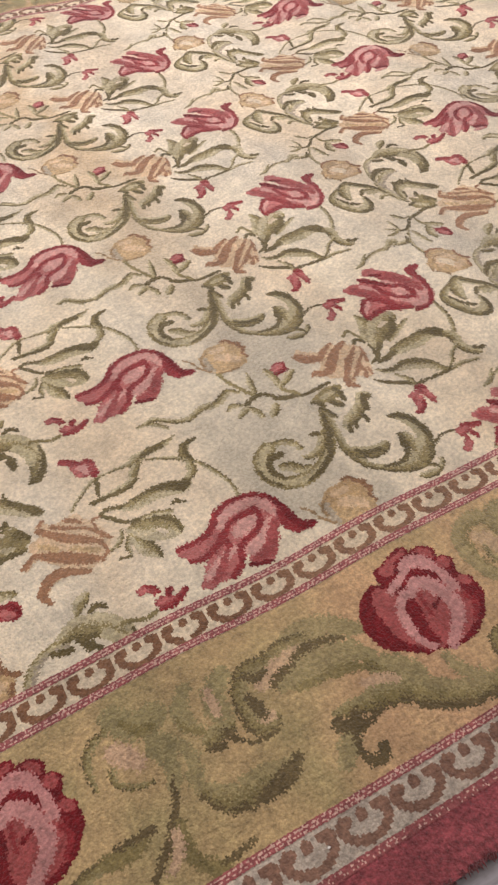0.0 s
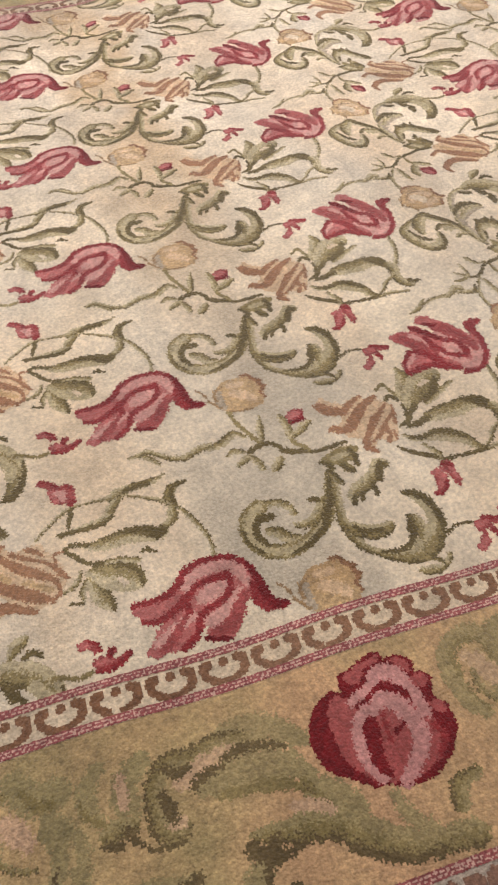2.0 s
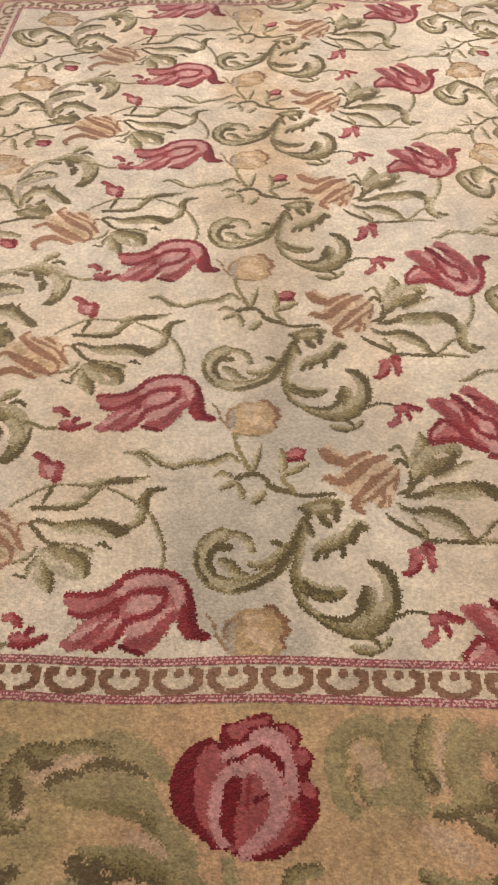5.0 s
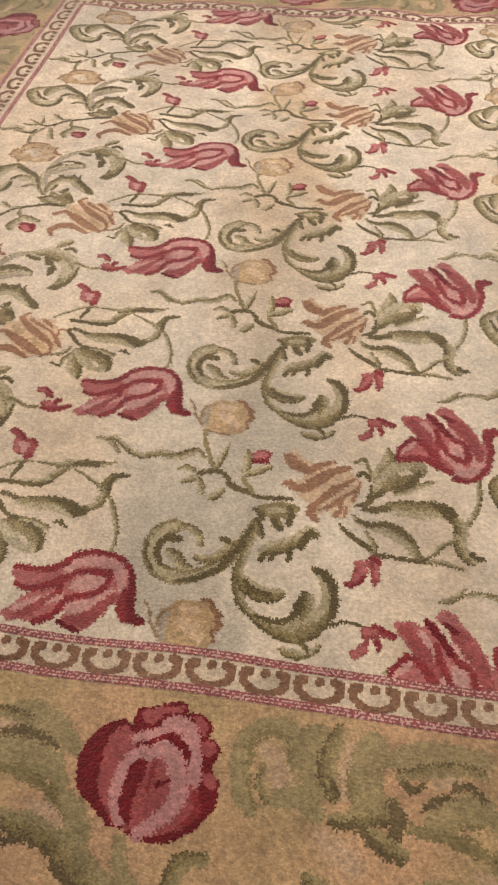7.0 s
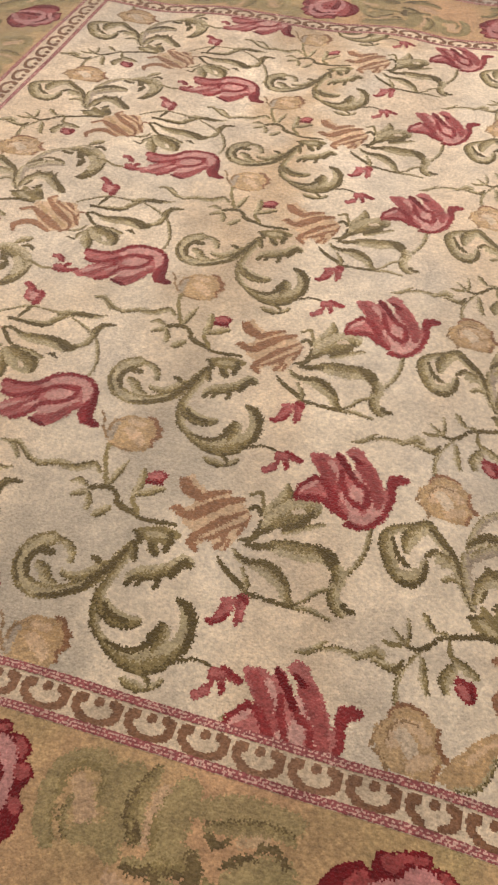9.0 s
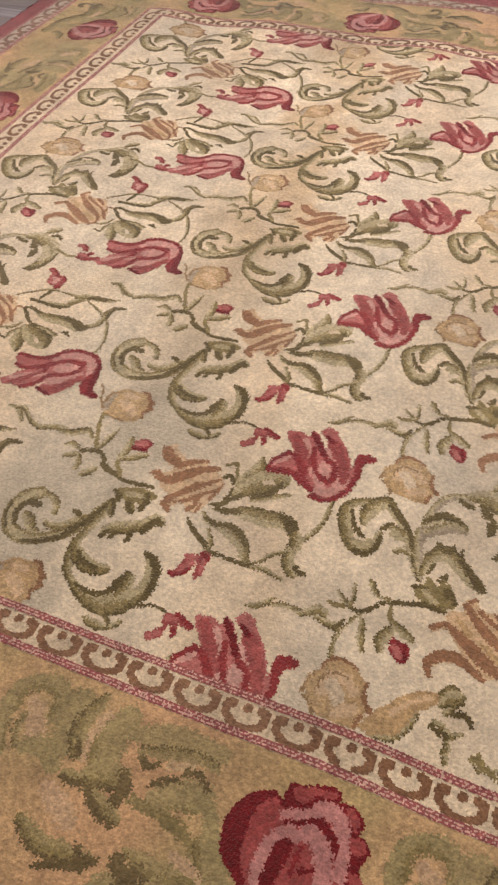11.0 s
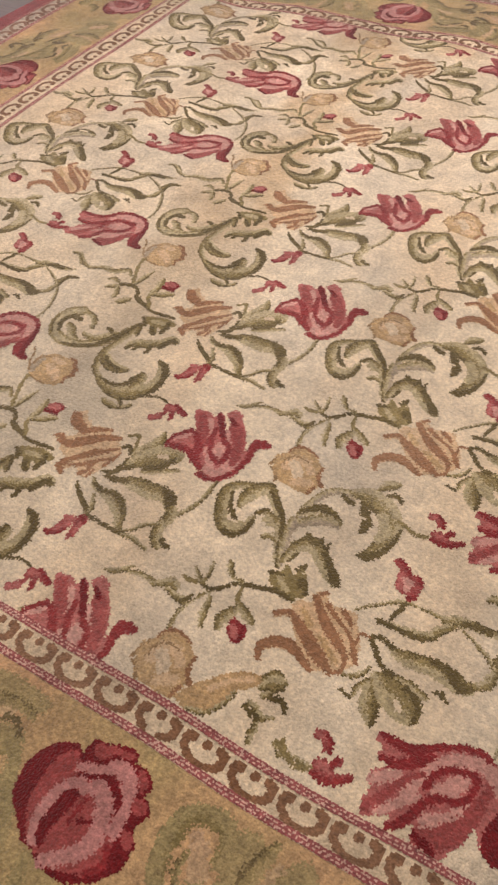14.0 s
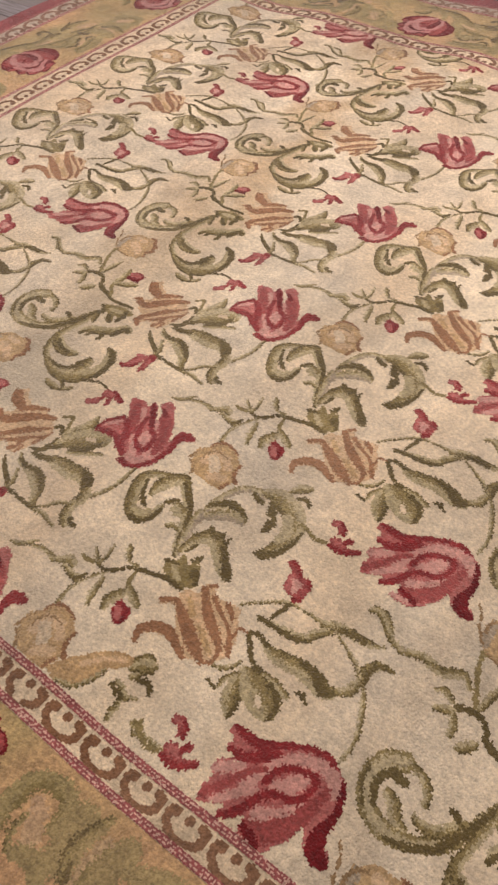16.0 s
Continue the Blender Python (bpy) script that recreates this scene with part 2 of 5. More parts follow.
def sheet(name, outer, inner, wool_name, label, skirt=False):
    """A flat ring (or a full sheet) of the rug on a fine grid, with sides down to the floor at the rim."""
    def stops(a, b, cuts):
        keep = [c for c in cuts if a < c < b]
        vals = np.concatenate([np.linspace(p, q, max(2, int((q - p) / 0.03) + 2)) for p, q in zip([a] + keep, keep + [b])])
        return np.unique(vals.round(5))
    xs = stops(outer[0], outer[1], inner[:2] if inner else ())
    ys = stops(outer[2], outer[3], inner[2:] if inner else ())
    gx, gy = settle(*np.meshgrid(xs, ys))
    verts = np.stack([gx, gy, swell(gx, gy)], -1).reshape(-1, 3).tolist()
    w, faces = len(xs), []
    for j in range(len(ys) - 1):
        for i in range(w - 1):
            cx, cy = (xs[i] + xs[i + 1]) / 2, (ys[j] + ys[j + 1]) / 2
            if inner and inner[0] < cx < inner[1] and inner[2] < cy < inner[3]:
                continue
            faces.append((j * w + i, j * w + i + 1, (j + 1) * w + i + 1, (j + 1) * w + i))
    if skirt:
        h = len(ys)
        rim = [(0, i) for i in range(w)] + [(j, w - 1) for j in range(1, h)] + [(h - 1, i) for i in range(w - 2, -1, -1)] + [(j, 0) for j in range(h - 2, 0, -1)]
        first = len(verts)
        for j, i in rim:
            verts.append((*verts[j * w + i][:2], FLOOR_Z))
        for k, (j, i) in enumerate(rim):
            n = (k + 1) % len(rim)
            a, b = j * w + i, rim[n][0] * w + rim[n][1]
            faces.append((a, first + k, first + n, b))
    return mesh_part(name, verts, faces, [wool_name], None, rug, label)


field_part = sheet("field", FIELD, None, "cream", "cream wool ground with faded grey and tan patches")
inner_guard_part = sheet("inner_guard", INNER, FIELD, "guard_cream", "narrow cream guard band")
border_part = sheet("border", GOLD, INNER, "gold", "wide tan-gold wool border")
outer_guard_part = sheet("outer_guard", OUTER, GOLD, "guard_grey", "narrow greyish cream guard band")
binding_part = sheet("binding", EDGE, OUTER, "binding", "dull rose-red pile edge", True)


# ---- drawing the woven design, stitch by stitch ----
OLIVE, PALE = ("olive_dark", "olive", "sage"), ("olive", "sage", "taupe")
CRISP = ("brown", "brown_pale", "rose_deep", "cream", "rust", "tan", "russet")
MOSS, SEDGE = ("moss_dark", "moss", "sedge"), ("moss", "sedge", "sedge")


class Canvas:
    """A patch of stitches, in centimetres round its own origin."""

    def __init__(self, x0, x1, y0, y1, seed, fuzz=1.5, tidy=1):
        self.x0, self.y0 = x0, y0
        self.step = CELL * 100
        self.w, self.h = int((x1 - x0) / self.step), int((y1 - y0) / self.step)
        self.cells = np.zeros((self.h, self.w), np.uint8)
        self.wools, self.tidy = [], tidy
        self.rng = np.random.default_rng(seed)
        jitter = self.rng.uniform(-0.5, 0.5, (2, self.h, self.w)) * self.step * fuzz
        self.cx = x0 + (np.arange(self.w) + 0.5) * self.step + jitter[0]
        self.cy = y0 + (np.arange(self.h)[:, None] + 0.5) * self.step + jitter[1]

    def index(self, wool_name):
        if wool_name not in self.wools:
            self.wools.append(wool_name)
        return self.wools.index(wool_name) + 1

    def curve(self, pts, closed, per=10):
        p = np.array(pts, float)
        n = len(p)
        if n < 3 and not closed:
            return np.linspace(p[0], p[-1], per * 2)
        out = []
        for i in range(n if closed else n - 1):
            a, b, c, d = (p[(i + k) % n] if closed else p[min(max(i + k, 0), n - 1)] for k in (-1, 0, 1, 2))
            t = np.linspace(0, 1, per, endpoint=False)[:, None]
            out.append(0.5 * (2 * b + (c - a) * t + (2 * a - 5 * b + 4 * c - d) * t**2 + (3 * b - a - 3 * c + d) * t**3))
        if not closed:
            out.append(p[-1:])
        return np.concatenate(out)

    def window(self, lo, hi):
        i0 = max(0, int((lo[0] - self.x0) / self.step) - 2)
        i1 = min(self.w, int((hi[0] - self.x0) / self.step) + 3)
        j0 = max(0, int((lo[1] - self.y0) / self.step) - 2)
        j1 = min(self.h, int((hi[1] - self.y0) / self.step) + 3)
        return slice(j0, j1), slice(i0, i1)

    def blob(self, wool_name, *pts):
        """A filled, rounded outline."""
        c = self.curve(pts, True, 5)
        s = self.window(c.min(0), c.max(0))
        x, y = self.cx[s], self.cy[s]
        inside = np.zeros(x.shape, bool)
        for (ax, ay), (bx, by) in zip(c, np.roll(c, -1, 0)):
            if ay != by:
                inside ^= ((ay > y) != (by > y)) & (x < (bx - ax) * (y - ay) / (by - ay) + ax)
        self.cells[s][inside] = self.index(wool_name)

    def stroke(self, wool_name, widths, *pts):
        """A brush line whose width, in millimetres, follows widths."""
        c = self.curve(pts, False)
        r = (np.interp(np.linspace(0, 1, len(c)), np.linspace(0, 1, len(widths)), widths) + (0.6 if wool_name in CRISP else 2.0)) / 20
        run = np.r_[0, np.cumsum(np.hypot(*np.diff(c, axis=0).T))]
        r = r * (1 + 0.1 * np.sin(run * 5.4) + 0.06 * np.sin(run * 11.3))
        k = self.index(wool_name)
        s = self.window(c.min(0) - r.max() - 0.5, c.max(0) + r.max() + 0.5)
        x, y = self.cx[s], self.cy[s]
        near = np.full(x.shape, 9.0)
        for (px, py), q in zip(c, r):
            np.minimum(near, np.hypot(x - px, y - py) / q, out=near)
        loose = 0.0 if wool_name in CRISP else 0.42
        hit = near + loose * self.rng.random(x.shape) ** 2 < 1 + 0.3 * loose
        self.cells[s][hit] = k

    def leaf(self, tones, dark_side, widths, *pts):
        """A shaded leaf along a line: dark stitches on one side, pale on the other, the tones feathered into each other."""
        c = self.curve(pts, False, 12)
        r = (np.interp(np.linspace(0, 1, len(c)), np.linspace(0, 1, len(widths)), widths)) / 20
        r = r + 0.1 * np.exp(-r / 0.5)
        way = np.gradient(c, axis=0)
        way /= np.hypot(way[:, 0], way[:, 1])[:, None] + 1e-6
        run = np.r_[0, np.cumsum(np.hypot(*np.diff(c, axis=0).T))]
        s = self.window(c.min(0) - r.max() - 0.5, c.max(0) + r.max() + 0.5)
        x, y = self.cx[s], np.broadcast_to(self.cy[s], self.cx[s].shape)
        near, across = np.full(x.shape, 9.0), np.zeros(x.shape)
        for (px, py), q, (wx, wy), d in zip(c, r, way, run):
            q = q * (1 + 0.09 * math.sin(5.2 * d) + 0.05 * math.sin(11.7 * d + 1.0))
            dx, dy = x - px, y - py
            far = np.hypot(dx, dy) / q
            closer = far < near
            near[closer] = far[closer]
            across[closer] = ((wx * dy - wy * dx) / q)[closer]
        tone = across * dark_side if dark_side else near * 1.5 - 1.0
        tone = tone + self.rng.normal(0, 0.2, x.shape)
        hit = near < 1
        shade = np.where(tone > 0.6, self.index(tones[0]), np.where(tone > -0.15, self.index(tones[1]), self.index(tones[2])))
        self.cells[s][hit] = shade[hit]

    def runs(self):
        """Runs of alike stitches: rows of y, x start, x end (cm) and wool."""
        full = np.pad(self.cells > 0, 1)
        near = sum(full[1 + a:self.h + 1 + a, 1 + b:self.w + 1 + b].astype(int) for a, b in ((0, 1), (1, 0), (0, -1), (-1, 0)))
        self.cells[near < self.tidy] = 0
        out = []
        for j in range(self.h):
            row = self.cells[j]
            if not row.any():
                continue
            cuts = np.flatnonzero(np.diff(row)) + 1
            for a, b in zip(np.r_[0, cuts], np.r_[cuts, self.w]):
                if row[a]:
                    for p in range(a, b, 18):
                        out.append((j, p, min(p + 18, b), row[a]))
        r = np.array(out, float).reshape(-1, 4)
        r[:, 0] = self.y0 + r[:, 0] * self.step
        r[:, 1:3] = self.x0 + r[:, 1:3] * self.step
        return r


LIFT = 0.00026


def weave(name, canvas_runs, wools, place, clip, under, label="", layer=0):
    """Lays a drawn motif into the rug. place: from cm to metres in the rug's plan."""
    r, s = canvas_runs, CELL * 100
    corner_x = np.stack([r[:, 1], r[:, 2], r[:, 2], r[:, 1]], 1)
    corner_y = np.stack([r[:, 0], r[:, 0], r[:, 0] + s, r[:, 0] + s], 1)
    x, y = place(corner_x, corner_y)
    mx, my = x.mean(1), y.mean(1)
    keep = (mx > clip[0]) & (mx < clip[1]) & (my > clip[2]) & (my < clip[3])
    if keep.sum() < 3:
        return None
    x, y = np.clip(x[keep], clip[0], clip[1]), np.clip(y[keep], clip[2], clip[3])
    x, y = settle(x, y)
    verts = np.stack([x, y, swell(x, y) + LIFT + layer * 0.00005], -1)
    area = (verts[:, 1, 0] - verts[:, 0, 0]) * (verts[:, 3, 1] - verts[:, 0, 1]) - (verts[:, 1, 1] - verts[:, 0, 1]) * (verts[:, 3, 0] - verts[:, 0, 0])
    flip = area < 0
    verts[flip] = verts[flip][:, ::-1]
    n = len(verts)
    faces = np.arange(n * 4).reshape(n, 4).tolist()
    return mesh_part(name, verts.reshape(-1, 3).tolist(), faces, wools, (r[keep, 3] - 1).astype(np.int32), under, label)



def draw_tulip(c):
    c.blob("rose_mid", (-25.4, 7.2), (-24.3, 7.9), (-22.6, 7.1), (-20.3, 7.2), (-18.3, 7.9), (-16.6, 9.1), (-15.2, 11.0), (-13.2, 11.8), (-11.1, 12.4), (-8.9, 12.5), (-6.3, 12.0), (-4.4, 10.6), (-3.2, 9.0), (-2.1, 6.5), (-1.8, 4.6), (-2.1, 2.2), (-1.7, 0.3), (0.0, 0.1), (0.9, -0.5), (0.4, -1.5), (-1.2, -1.6), (-3.1, -1.1), (-4.3, 0.2), (-4.7, 2.0), (-5.1, 2.8), (-6.5, 1.1), (-7.5, -1.0), (-8.9, -2.9), (-10.6, -3.9), (-12.6, -3.4), (-14.5, -2.8), (-14.3, -1.9), (-15.2, -1.3), (-16.0, -2.3), (-17.3, -3.2), (-19.1, -3.5), (-21.3, -3.2), (-23.3, -3.6), (-24.5, -3.0), (-24.9, -2.0), (-23.2, -0.6), (-22.1, 1.5), (-20.7, 2.4), (-22.0, 2.8), (-23.7, 2.8), (-24.2, 4.2), (-25.3, 5.6))
    c.stroke("rose_pale", (12, 20, 24, 23, 22, 16), (-15.4, 7.9), (-13.2, 9.9), (-10.4, 10.8), (-7.2, 10.3), (-5.2, 8.5), (-4.6, 5.6))
    c.stroke("rose_pale", (13, 17, 18, 14), (-22.9, -1.2), (-20.1, 0.3), (-17.5, 1.5), (-15.6, 2.6))
    c.stroke("rose_pale", (20, 25, 22, 13), (-13.4, 0.4), (-10.7, 0.9), (-8.4, 2.1), (-6.3, 4.4))
    c.stroke("rose_wine", (17, 26, 24, 15), (-12.7, -2.1), (-10.1, -1.5), (-8.1, 0.3), (-5.7, 3.5))
    c.stroke("rose_wine", (11, 16, 13, 8), (-22.2, -2.5), (-20.2, -1.2), (-18.5, 0.7), (-16.9, 2.4))
    c.stroke("rose_pale", (21, 32, 21), (-13.0, 5.0), (-10.8, 6.0), (-8.6, 6.4))
    c.stroke("rose_red", (10, 10, 10, 11, 11, 10, 9, 11, 11, 10, 11, 9), (-15.8, 3.0), (-15.6, 5.5), (-13.6, 7.6), (-10.9, 8.2), (-8.2, 8.2), (-7.1, 8.4), (-7.4, 6.1), (-9.0, 4.1), (-11.9, 3.0), (-14.1, 1.9), (-15.0, 0.1), (-15.2, -1.5))
    c.stroke("rose_red", (6, 10, 12, 12, 12, 12, 11, 10, 10, 9, 11), (-25.2, 7.1), (-23.1, 7.2), (-20.3, 7.2), (-18.1, 7.8), (-16.1, 9.3), (-14.6, 11.2), (-11.6, 12.4), (-8.4, 12.3), (-5.9, 11.6), (-4.0, 10.0), (-2.6, 7.5))
    c.stroke("rose_deep", (9, 12, 16, 19, 19, 17, 9), (-3.4, 9.2), (-2.6, 6.7), (-2.3, 4.1), (-2.2, 1.6), (-1.6, -0.1), (-0.2, -0.7), (0.8, -0.8))
    c.stroke("rose_red", (10, 15, 11), (-3.7, 5.1), (-3.8, 1.5), (-2.7, -0.7))
    c.stroke("rose_red", (7, 12, 14, 14, 11), (-24.1, 3.6), (-21.7, 2.9), (-19.4, 3.7), (-17.2, 4.9), (-15.5, 6.4))
    c.stroke("rose_red", (7, 13, 11), (-18.9, -3.3), (-17.2, -2.3), (-15.4, -1.2))
    c.stroke("cream", (8, 7, 5), (-15.7, -3.0), (-14.7, -1.6), (-14.0, -0.6))
    c.stroke("rose_deep", (9, 9, 6), (-14.4, -2.3), (-12.6, -3.2), (-10.5, -3.9))


def draw_rosette(c):
    c.blob("amber", (3.4, 1.8), (4.6, 2.5), (5.9, 3.4), (7.4, 4.2), (9.5, 4.0), (11.5, 4.7), (12.5, 4.5), (13.0, 3.1), (14.4, 2.0), (14.4, 0.9), (15.2, -0.1), (14.2, -1.1), (13.8, -2.4), (13.6, -3.3), (12.4, -4.9), (9.6, -5.6), (7.3, -5.2), (5.5, -4.7), (4.2, -4.1), (3.1, -2.4), (3.7, -0.7))
    c.stroke("taupe", (15, 18, 12), (4.5, 1.3), (4.2, -1.2), (4.8, -3.5))
    c.stroke("peach", (17, 24, 17), (7.8, 0.0), (9.8, -1.1), (11.3, -2.8))
    c.stroke("peach", (11, 15), (7.2, 2.4), (9.8, 2.2))
    c.stroke("rust", (8, 8, 9, 10, 9, 8), (11.0, 4.4), (12.4, 4.4), (13.0, 2.9), (14.2, 1.9), (14.1, 0.8), (14.8, 0.1))
    c.stroke("rust", (8, 7, 6), (14.1, -0.5), (13.5, -1.6), (13.8, -3.0))
    c.stroke("tan", (6, 6, 7, 7), (5.9, 2.5), (4.7, 1.9), (3.7, 0.4), (3.7, -1.1))
    c.stroke("tan", (4, 5, 4, 5, 4), (0.3, 3.3), (1.6, 1.6), (2.1, -0.5), (3.1, -2.1), (4.1, -3.6))
    c.stroke("tan", (4, 5, 5), (5.5, -4.7), (7.5, -5.3), (10.0, -5.5))


def draw_twig(c):
    c.leaf(OLIVE, -1, (8, 11, 11, 13, 13), (-15.6, -9.6), (-13.6, -9.3), (-11.0, -11.7), (-8.8, -13.0), (-6.6, -13.5))
    c.leaf(OLIVE, -1, (13, 18, 15), (-7.2, -13.7), (-3.2, -12.3), (-0.1, -12.7))
    c.leaf(OLIVE, 1, (12, 20, 19, 15, 6), (-1.6, -13.0), (1.0, -12.6), (2.6, -11.6), (4.3, -10.8), (6.0, -12.6))
    c.stroke("olive", (10, 8, 8, 10), (5.2, -4.8), (5.7, -8.4), (6.8, -11.4), (8.4, -15.0))
    c.leaf(OLIVE, 1, (3, 15, 15, 4), (10.7, -8.1), (9.9, -10.7), (9.4, -12.8), (8.8, -15.3))
    c.stroke("olive_dark", (10, 10, 10, 10, 9, 10), (5.5, -16.8), (7.2, -16.0), (9.1, -15.7), (10.6, -16.2), (11.6, -17.6), (12.8, -19.2))
    c.stroke("olive_dark", (12, 12, 11, 9, 8, 9, 8), (11.9, -18.7), (13.7, -19.7), (16.1, -20.2), (17.9, -21.0), (20.1, -20.9), (22.9, -20.6), (24.6, -20.4))
    c.leaf(OLIVE, 1, (7, 15, 8), (1.4, -16.1), (2.7, -15.4), (4.8, -16.3))
    c.leaf(OLIVE, -1, (7, 17, 14), (2.4, -19.2), (3.8, -18.3), (5.4, -17.7))
    c.leaf(OLIVE, -1, (12, 17, 9), (6.7, -21.5), (6.5, -19.6), (5.5, -18.2))
    c.leaf(OLIVE, -1, (14, 20, 10), (8.8, -22.6), (10.0, -21.6), (11.2, -20.0))
    c.stroke("olive", (7, 7, 8, 8), (14.3, -15.0), (14.8, -17.2), (15.9, -18.8), (16.8, -20.1))
    c.leaf(OLIVE, 1, (10, 20, 16, 10), (14.5, -9.4), (15.1, -11.8), (15.0, -14.1), (14.6, -16.0))
    c.leaf(OLIVE, -1, (12, 19, 18, 8), (15.2, -15.6), (17.2, -14.7), (18.7, -13.5), (20.0, -12.9))


def draw_berry(c):
    c.blob("rose_red", (15.7, -9.9), (16.6, -9.4), (17.4, -8.6), (18.6, -8.8), (19.6, -9.2), (19.4, -10.7), (19.3, -11.9), (18.4, -11.9), (17.3, -12.4), (16.1, -12.6), (15.8, -11.3))
    c.stroke("rose_mid", (14, 16), (16.6, -10.5), (18.0, -10.0))
    c.stroke("rose_deep", (9, 9), (16.3, -12.1), (19.0, -11.7))


def draw_lily(c):
    c.blob("peach", (22.8, -10.2), (23.5, -8.0), (24.7, -7.3), (25.7, -8.8), (27.2, -9.6), (28.3, -10.4), (30.6, -9.2), (32.6, -8.9), (33.1, -10.0), (35.3, -10.2), (36.5, -11.7), (37.7, -12.7), (37.9, -14.1), (37.2, -15.9), (36.7, -18.6), (36.3, -20.7), (35.0, -22.7), (33.6, -23.0), (32.7, -21.8), (31.3, -21.7), (30.0, -23.3), (29.8, -24.7), (28.5, -24.3), (27.9, -22.9), (28.5, -20.9), (26.7, -19.9), (25.5, -18.8), (26.0, -17.7), (24.1, -18.0), (22.9, -16.9), (23.3, -15.7), (25.2, -15.7), (26.8, -13.7), (24.5, -12.8))
    c.stroke("russet", (19, 28, 21, 9), (23.3, -9.5), (24.5, -11.1), (26.8, -12.3), (27.8, -13.1))
    c.stroke("russet", (13, 15, 11, 8), (27.5, -12.7), (29.0, -11.2), (31.3, -9.8), (32.7, -9.2))
    c.stroke("russet", (11, 19, 24, 22, 16, 9), (24.3, -17.4), (27.1, -17.2), (28.7, -15.4), (30.8, -13.2), (33.6, -11.0), (35.6, -10.1))
    c.stroke("russet", (11, 12, 12), (23.0, -16.8), (24.1, -16.2), (25.3, -17.3))
    c.stroke("russet", (7, 15, 18, 12, 6), (28.8, -21.5), (30.6, -19.1), (32.7, -16.5), (34.9, -14.6), (37.0, -12.7))
    c.stroke("russet", (11, 17), (28.2, -23.3), (29.0, -21.2))
    c.stroke("russet", (14, 12), (28.5, -23.1), (29.8, -24.2))
    c.stroke("russet", (5, 10, 13, 7), (30.2, -21.9), (32.4, -20.4), (33.9, -18.8), (34.8, -17.5))
    c.stroke("russet", (10, 11, 8, 8, 7), (33.3, -22.6), (34.3, -21.1), (34.5, -19.0), (35.3, -17.4), (37.7, -15.3))
    c.stroke("russet", (5, 5), (35.2, -22.7), (35.4, -20.2))
    c.stroke("russet", (9, 8, 6), (36.8, -18.1), (37.6, -15.7), (37.9, -13.7))


def draw_leaf_spray(c):
    c.stroke("olive", (5, 8, 7, 7), (37.0, -8.4), (38.7, -7.3), (39.5, -8.7), (40.3, -11.5))
    c.stroke("olive_dark", (8, 9, 9), (37.5, -11.7), (38.8, -11.0), (40.1, -12.7))
    c.stroke("olive_dark", (9, 8, 4), (40.5, -14.0), (40.3, -15.5), (39.7, -17.1))
    c.leaf(OLIVE, 1, (6, 23, 31, 25, 10), (43.5, -3.7), (43.9, -5.9), (43.3, -8.2), (41.8, -10.6), (40.7, -12.5))
    c.leaf(OLIVE, -1, (18, 48, 59, 48, 16), (41.5, -14.9), (43.9, -12.1), (46.4, -10.1), (49.0, -8.6), (49.9, -9.6))
    c.stroke("olive_dark", (10, 13, 11, 7), (49.9, -9.6), (48.6, -12.2), (46.8, -13.9), (45.1, -14.8))
    c.stroke("guard_cream", (9, 13), (46.4, -10.1), (47.8, -9.7))
    c.leaf(OLIVE, -1, (7, 14, 12, 8), (52.4, -12.0), (50.0, -13.1), (47.3, -14.7), (45.3, -15.6))
    c.stroke("olive_dark", (6, 10, 11, 12), (37.4, -19.4), (39.5, -18.5), (40.8, -16.7), (42.6, -15.2))
    c.leaf(OLIVE, 1, (9, 13, 25, 39, 41, 34, 29, 12), (39.0, -20.1), (41.7, -19.6), (43.9, -19.1), (46.6, -19.0), (49.9, -19.1), (53.1, -19.0), (55.2, -19.8), (56.2, -21.6))
    c.stroke("olive_dark", (10, 12, 9), (39.0, -20.0), (41.2, -20.0), (43.9, -19.3))
    c.stroke("olive_dark", (6, 22, 25, 12), (52.1, -17.1), (54.1, -18.5), (55.4, -19.8), (56.0, -21.6))
    c.leaf(OLIVE, -1, (24, 26, 18), (56.8, -21.6), (57.4, -23.9), (56.9, -26.2))
    c.leaf(OLIVE, -1, (16, 23, 23, 15), (56.5, -25.3), (57.2, -27.8), (58.2, -29.5), (59.1, -30.4))
    c.stroke("olive_dark", (9, 9, 6), (59.0, -28.7), (60.3, -29.6), (61.2, -29.6))
    c.leaf(OLIVE, 1, (9, 10, 10, 10, 9), (61.3, -10.5), (61.3, -13.4), (61.0, -16.2), (60.2, -19.0), (58.6, -22.1))
    c.leaf(OLIVE, 1, (8, 10, 10, 8, 7), (56.6, -25.6), (54.9, -26.5), (53.3, -27.6), (52.5, -28.9), (51.2, -30.0))
    c.leaf(OLIVE, 1, (6, 15, 19, 31, 35, 26, 19, 10), (36.8, -21.8), (38.6, -23.5), (40.8, -23.9), (43.4, -24.1), (45.5, -25.3), (47.6, -27.0), (48.9, -29.8), (49.9, -31.0))
    c.stroke("olive_dark", (6, 9, 11, 9, 7), (37.7, -22.8), (40.2, -23.7), (44.0, -23.4), (46.3, -24.9), (48.0, -26.7))
    c.stroke("olive_dark", (5, 9, 10, 11, 9, 7, 8, 7, 8), (34.4, -24.4), (36.0, -26.2), (38.1, -27.8), (40.3, -29.0), (41.3, -30.2), (44.0, -30.5), (46.6, -30.9), (50.1, -31.0), (52.7, -31.1))
    c.leaf(OLIVE, 1, (6, 13, 12, 5), (39.5, -25.5), (40.4, -27.1), (41.2, -28.9), (40.8, -30.8))
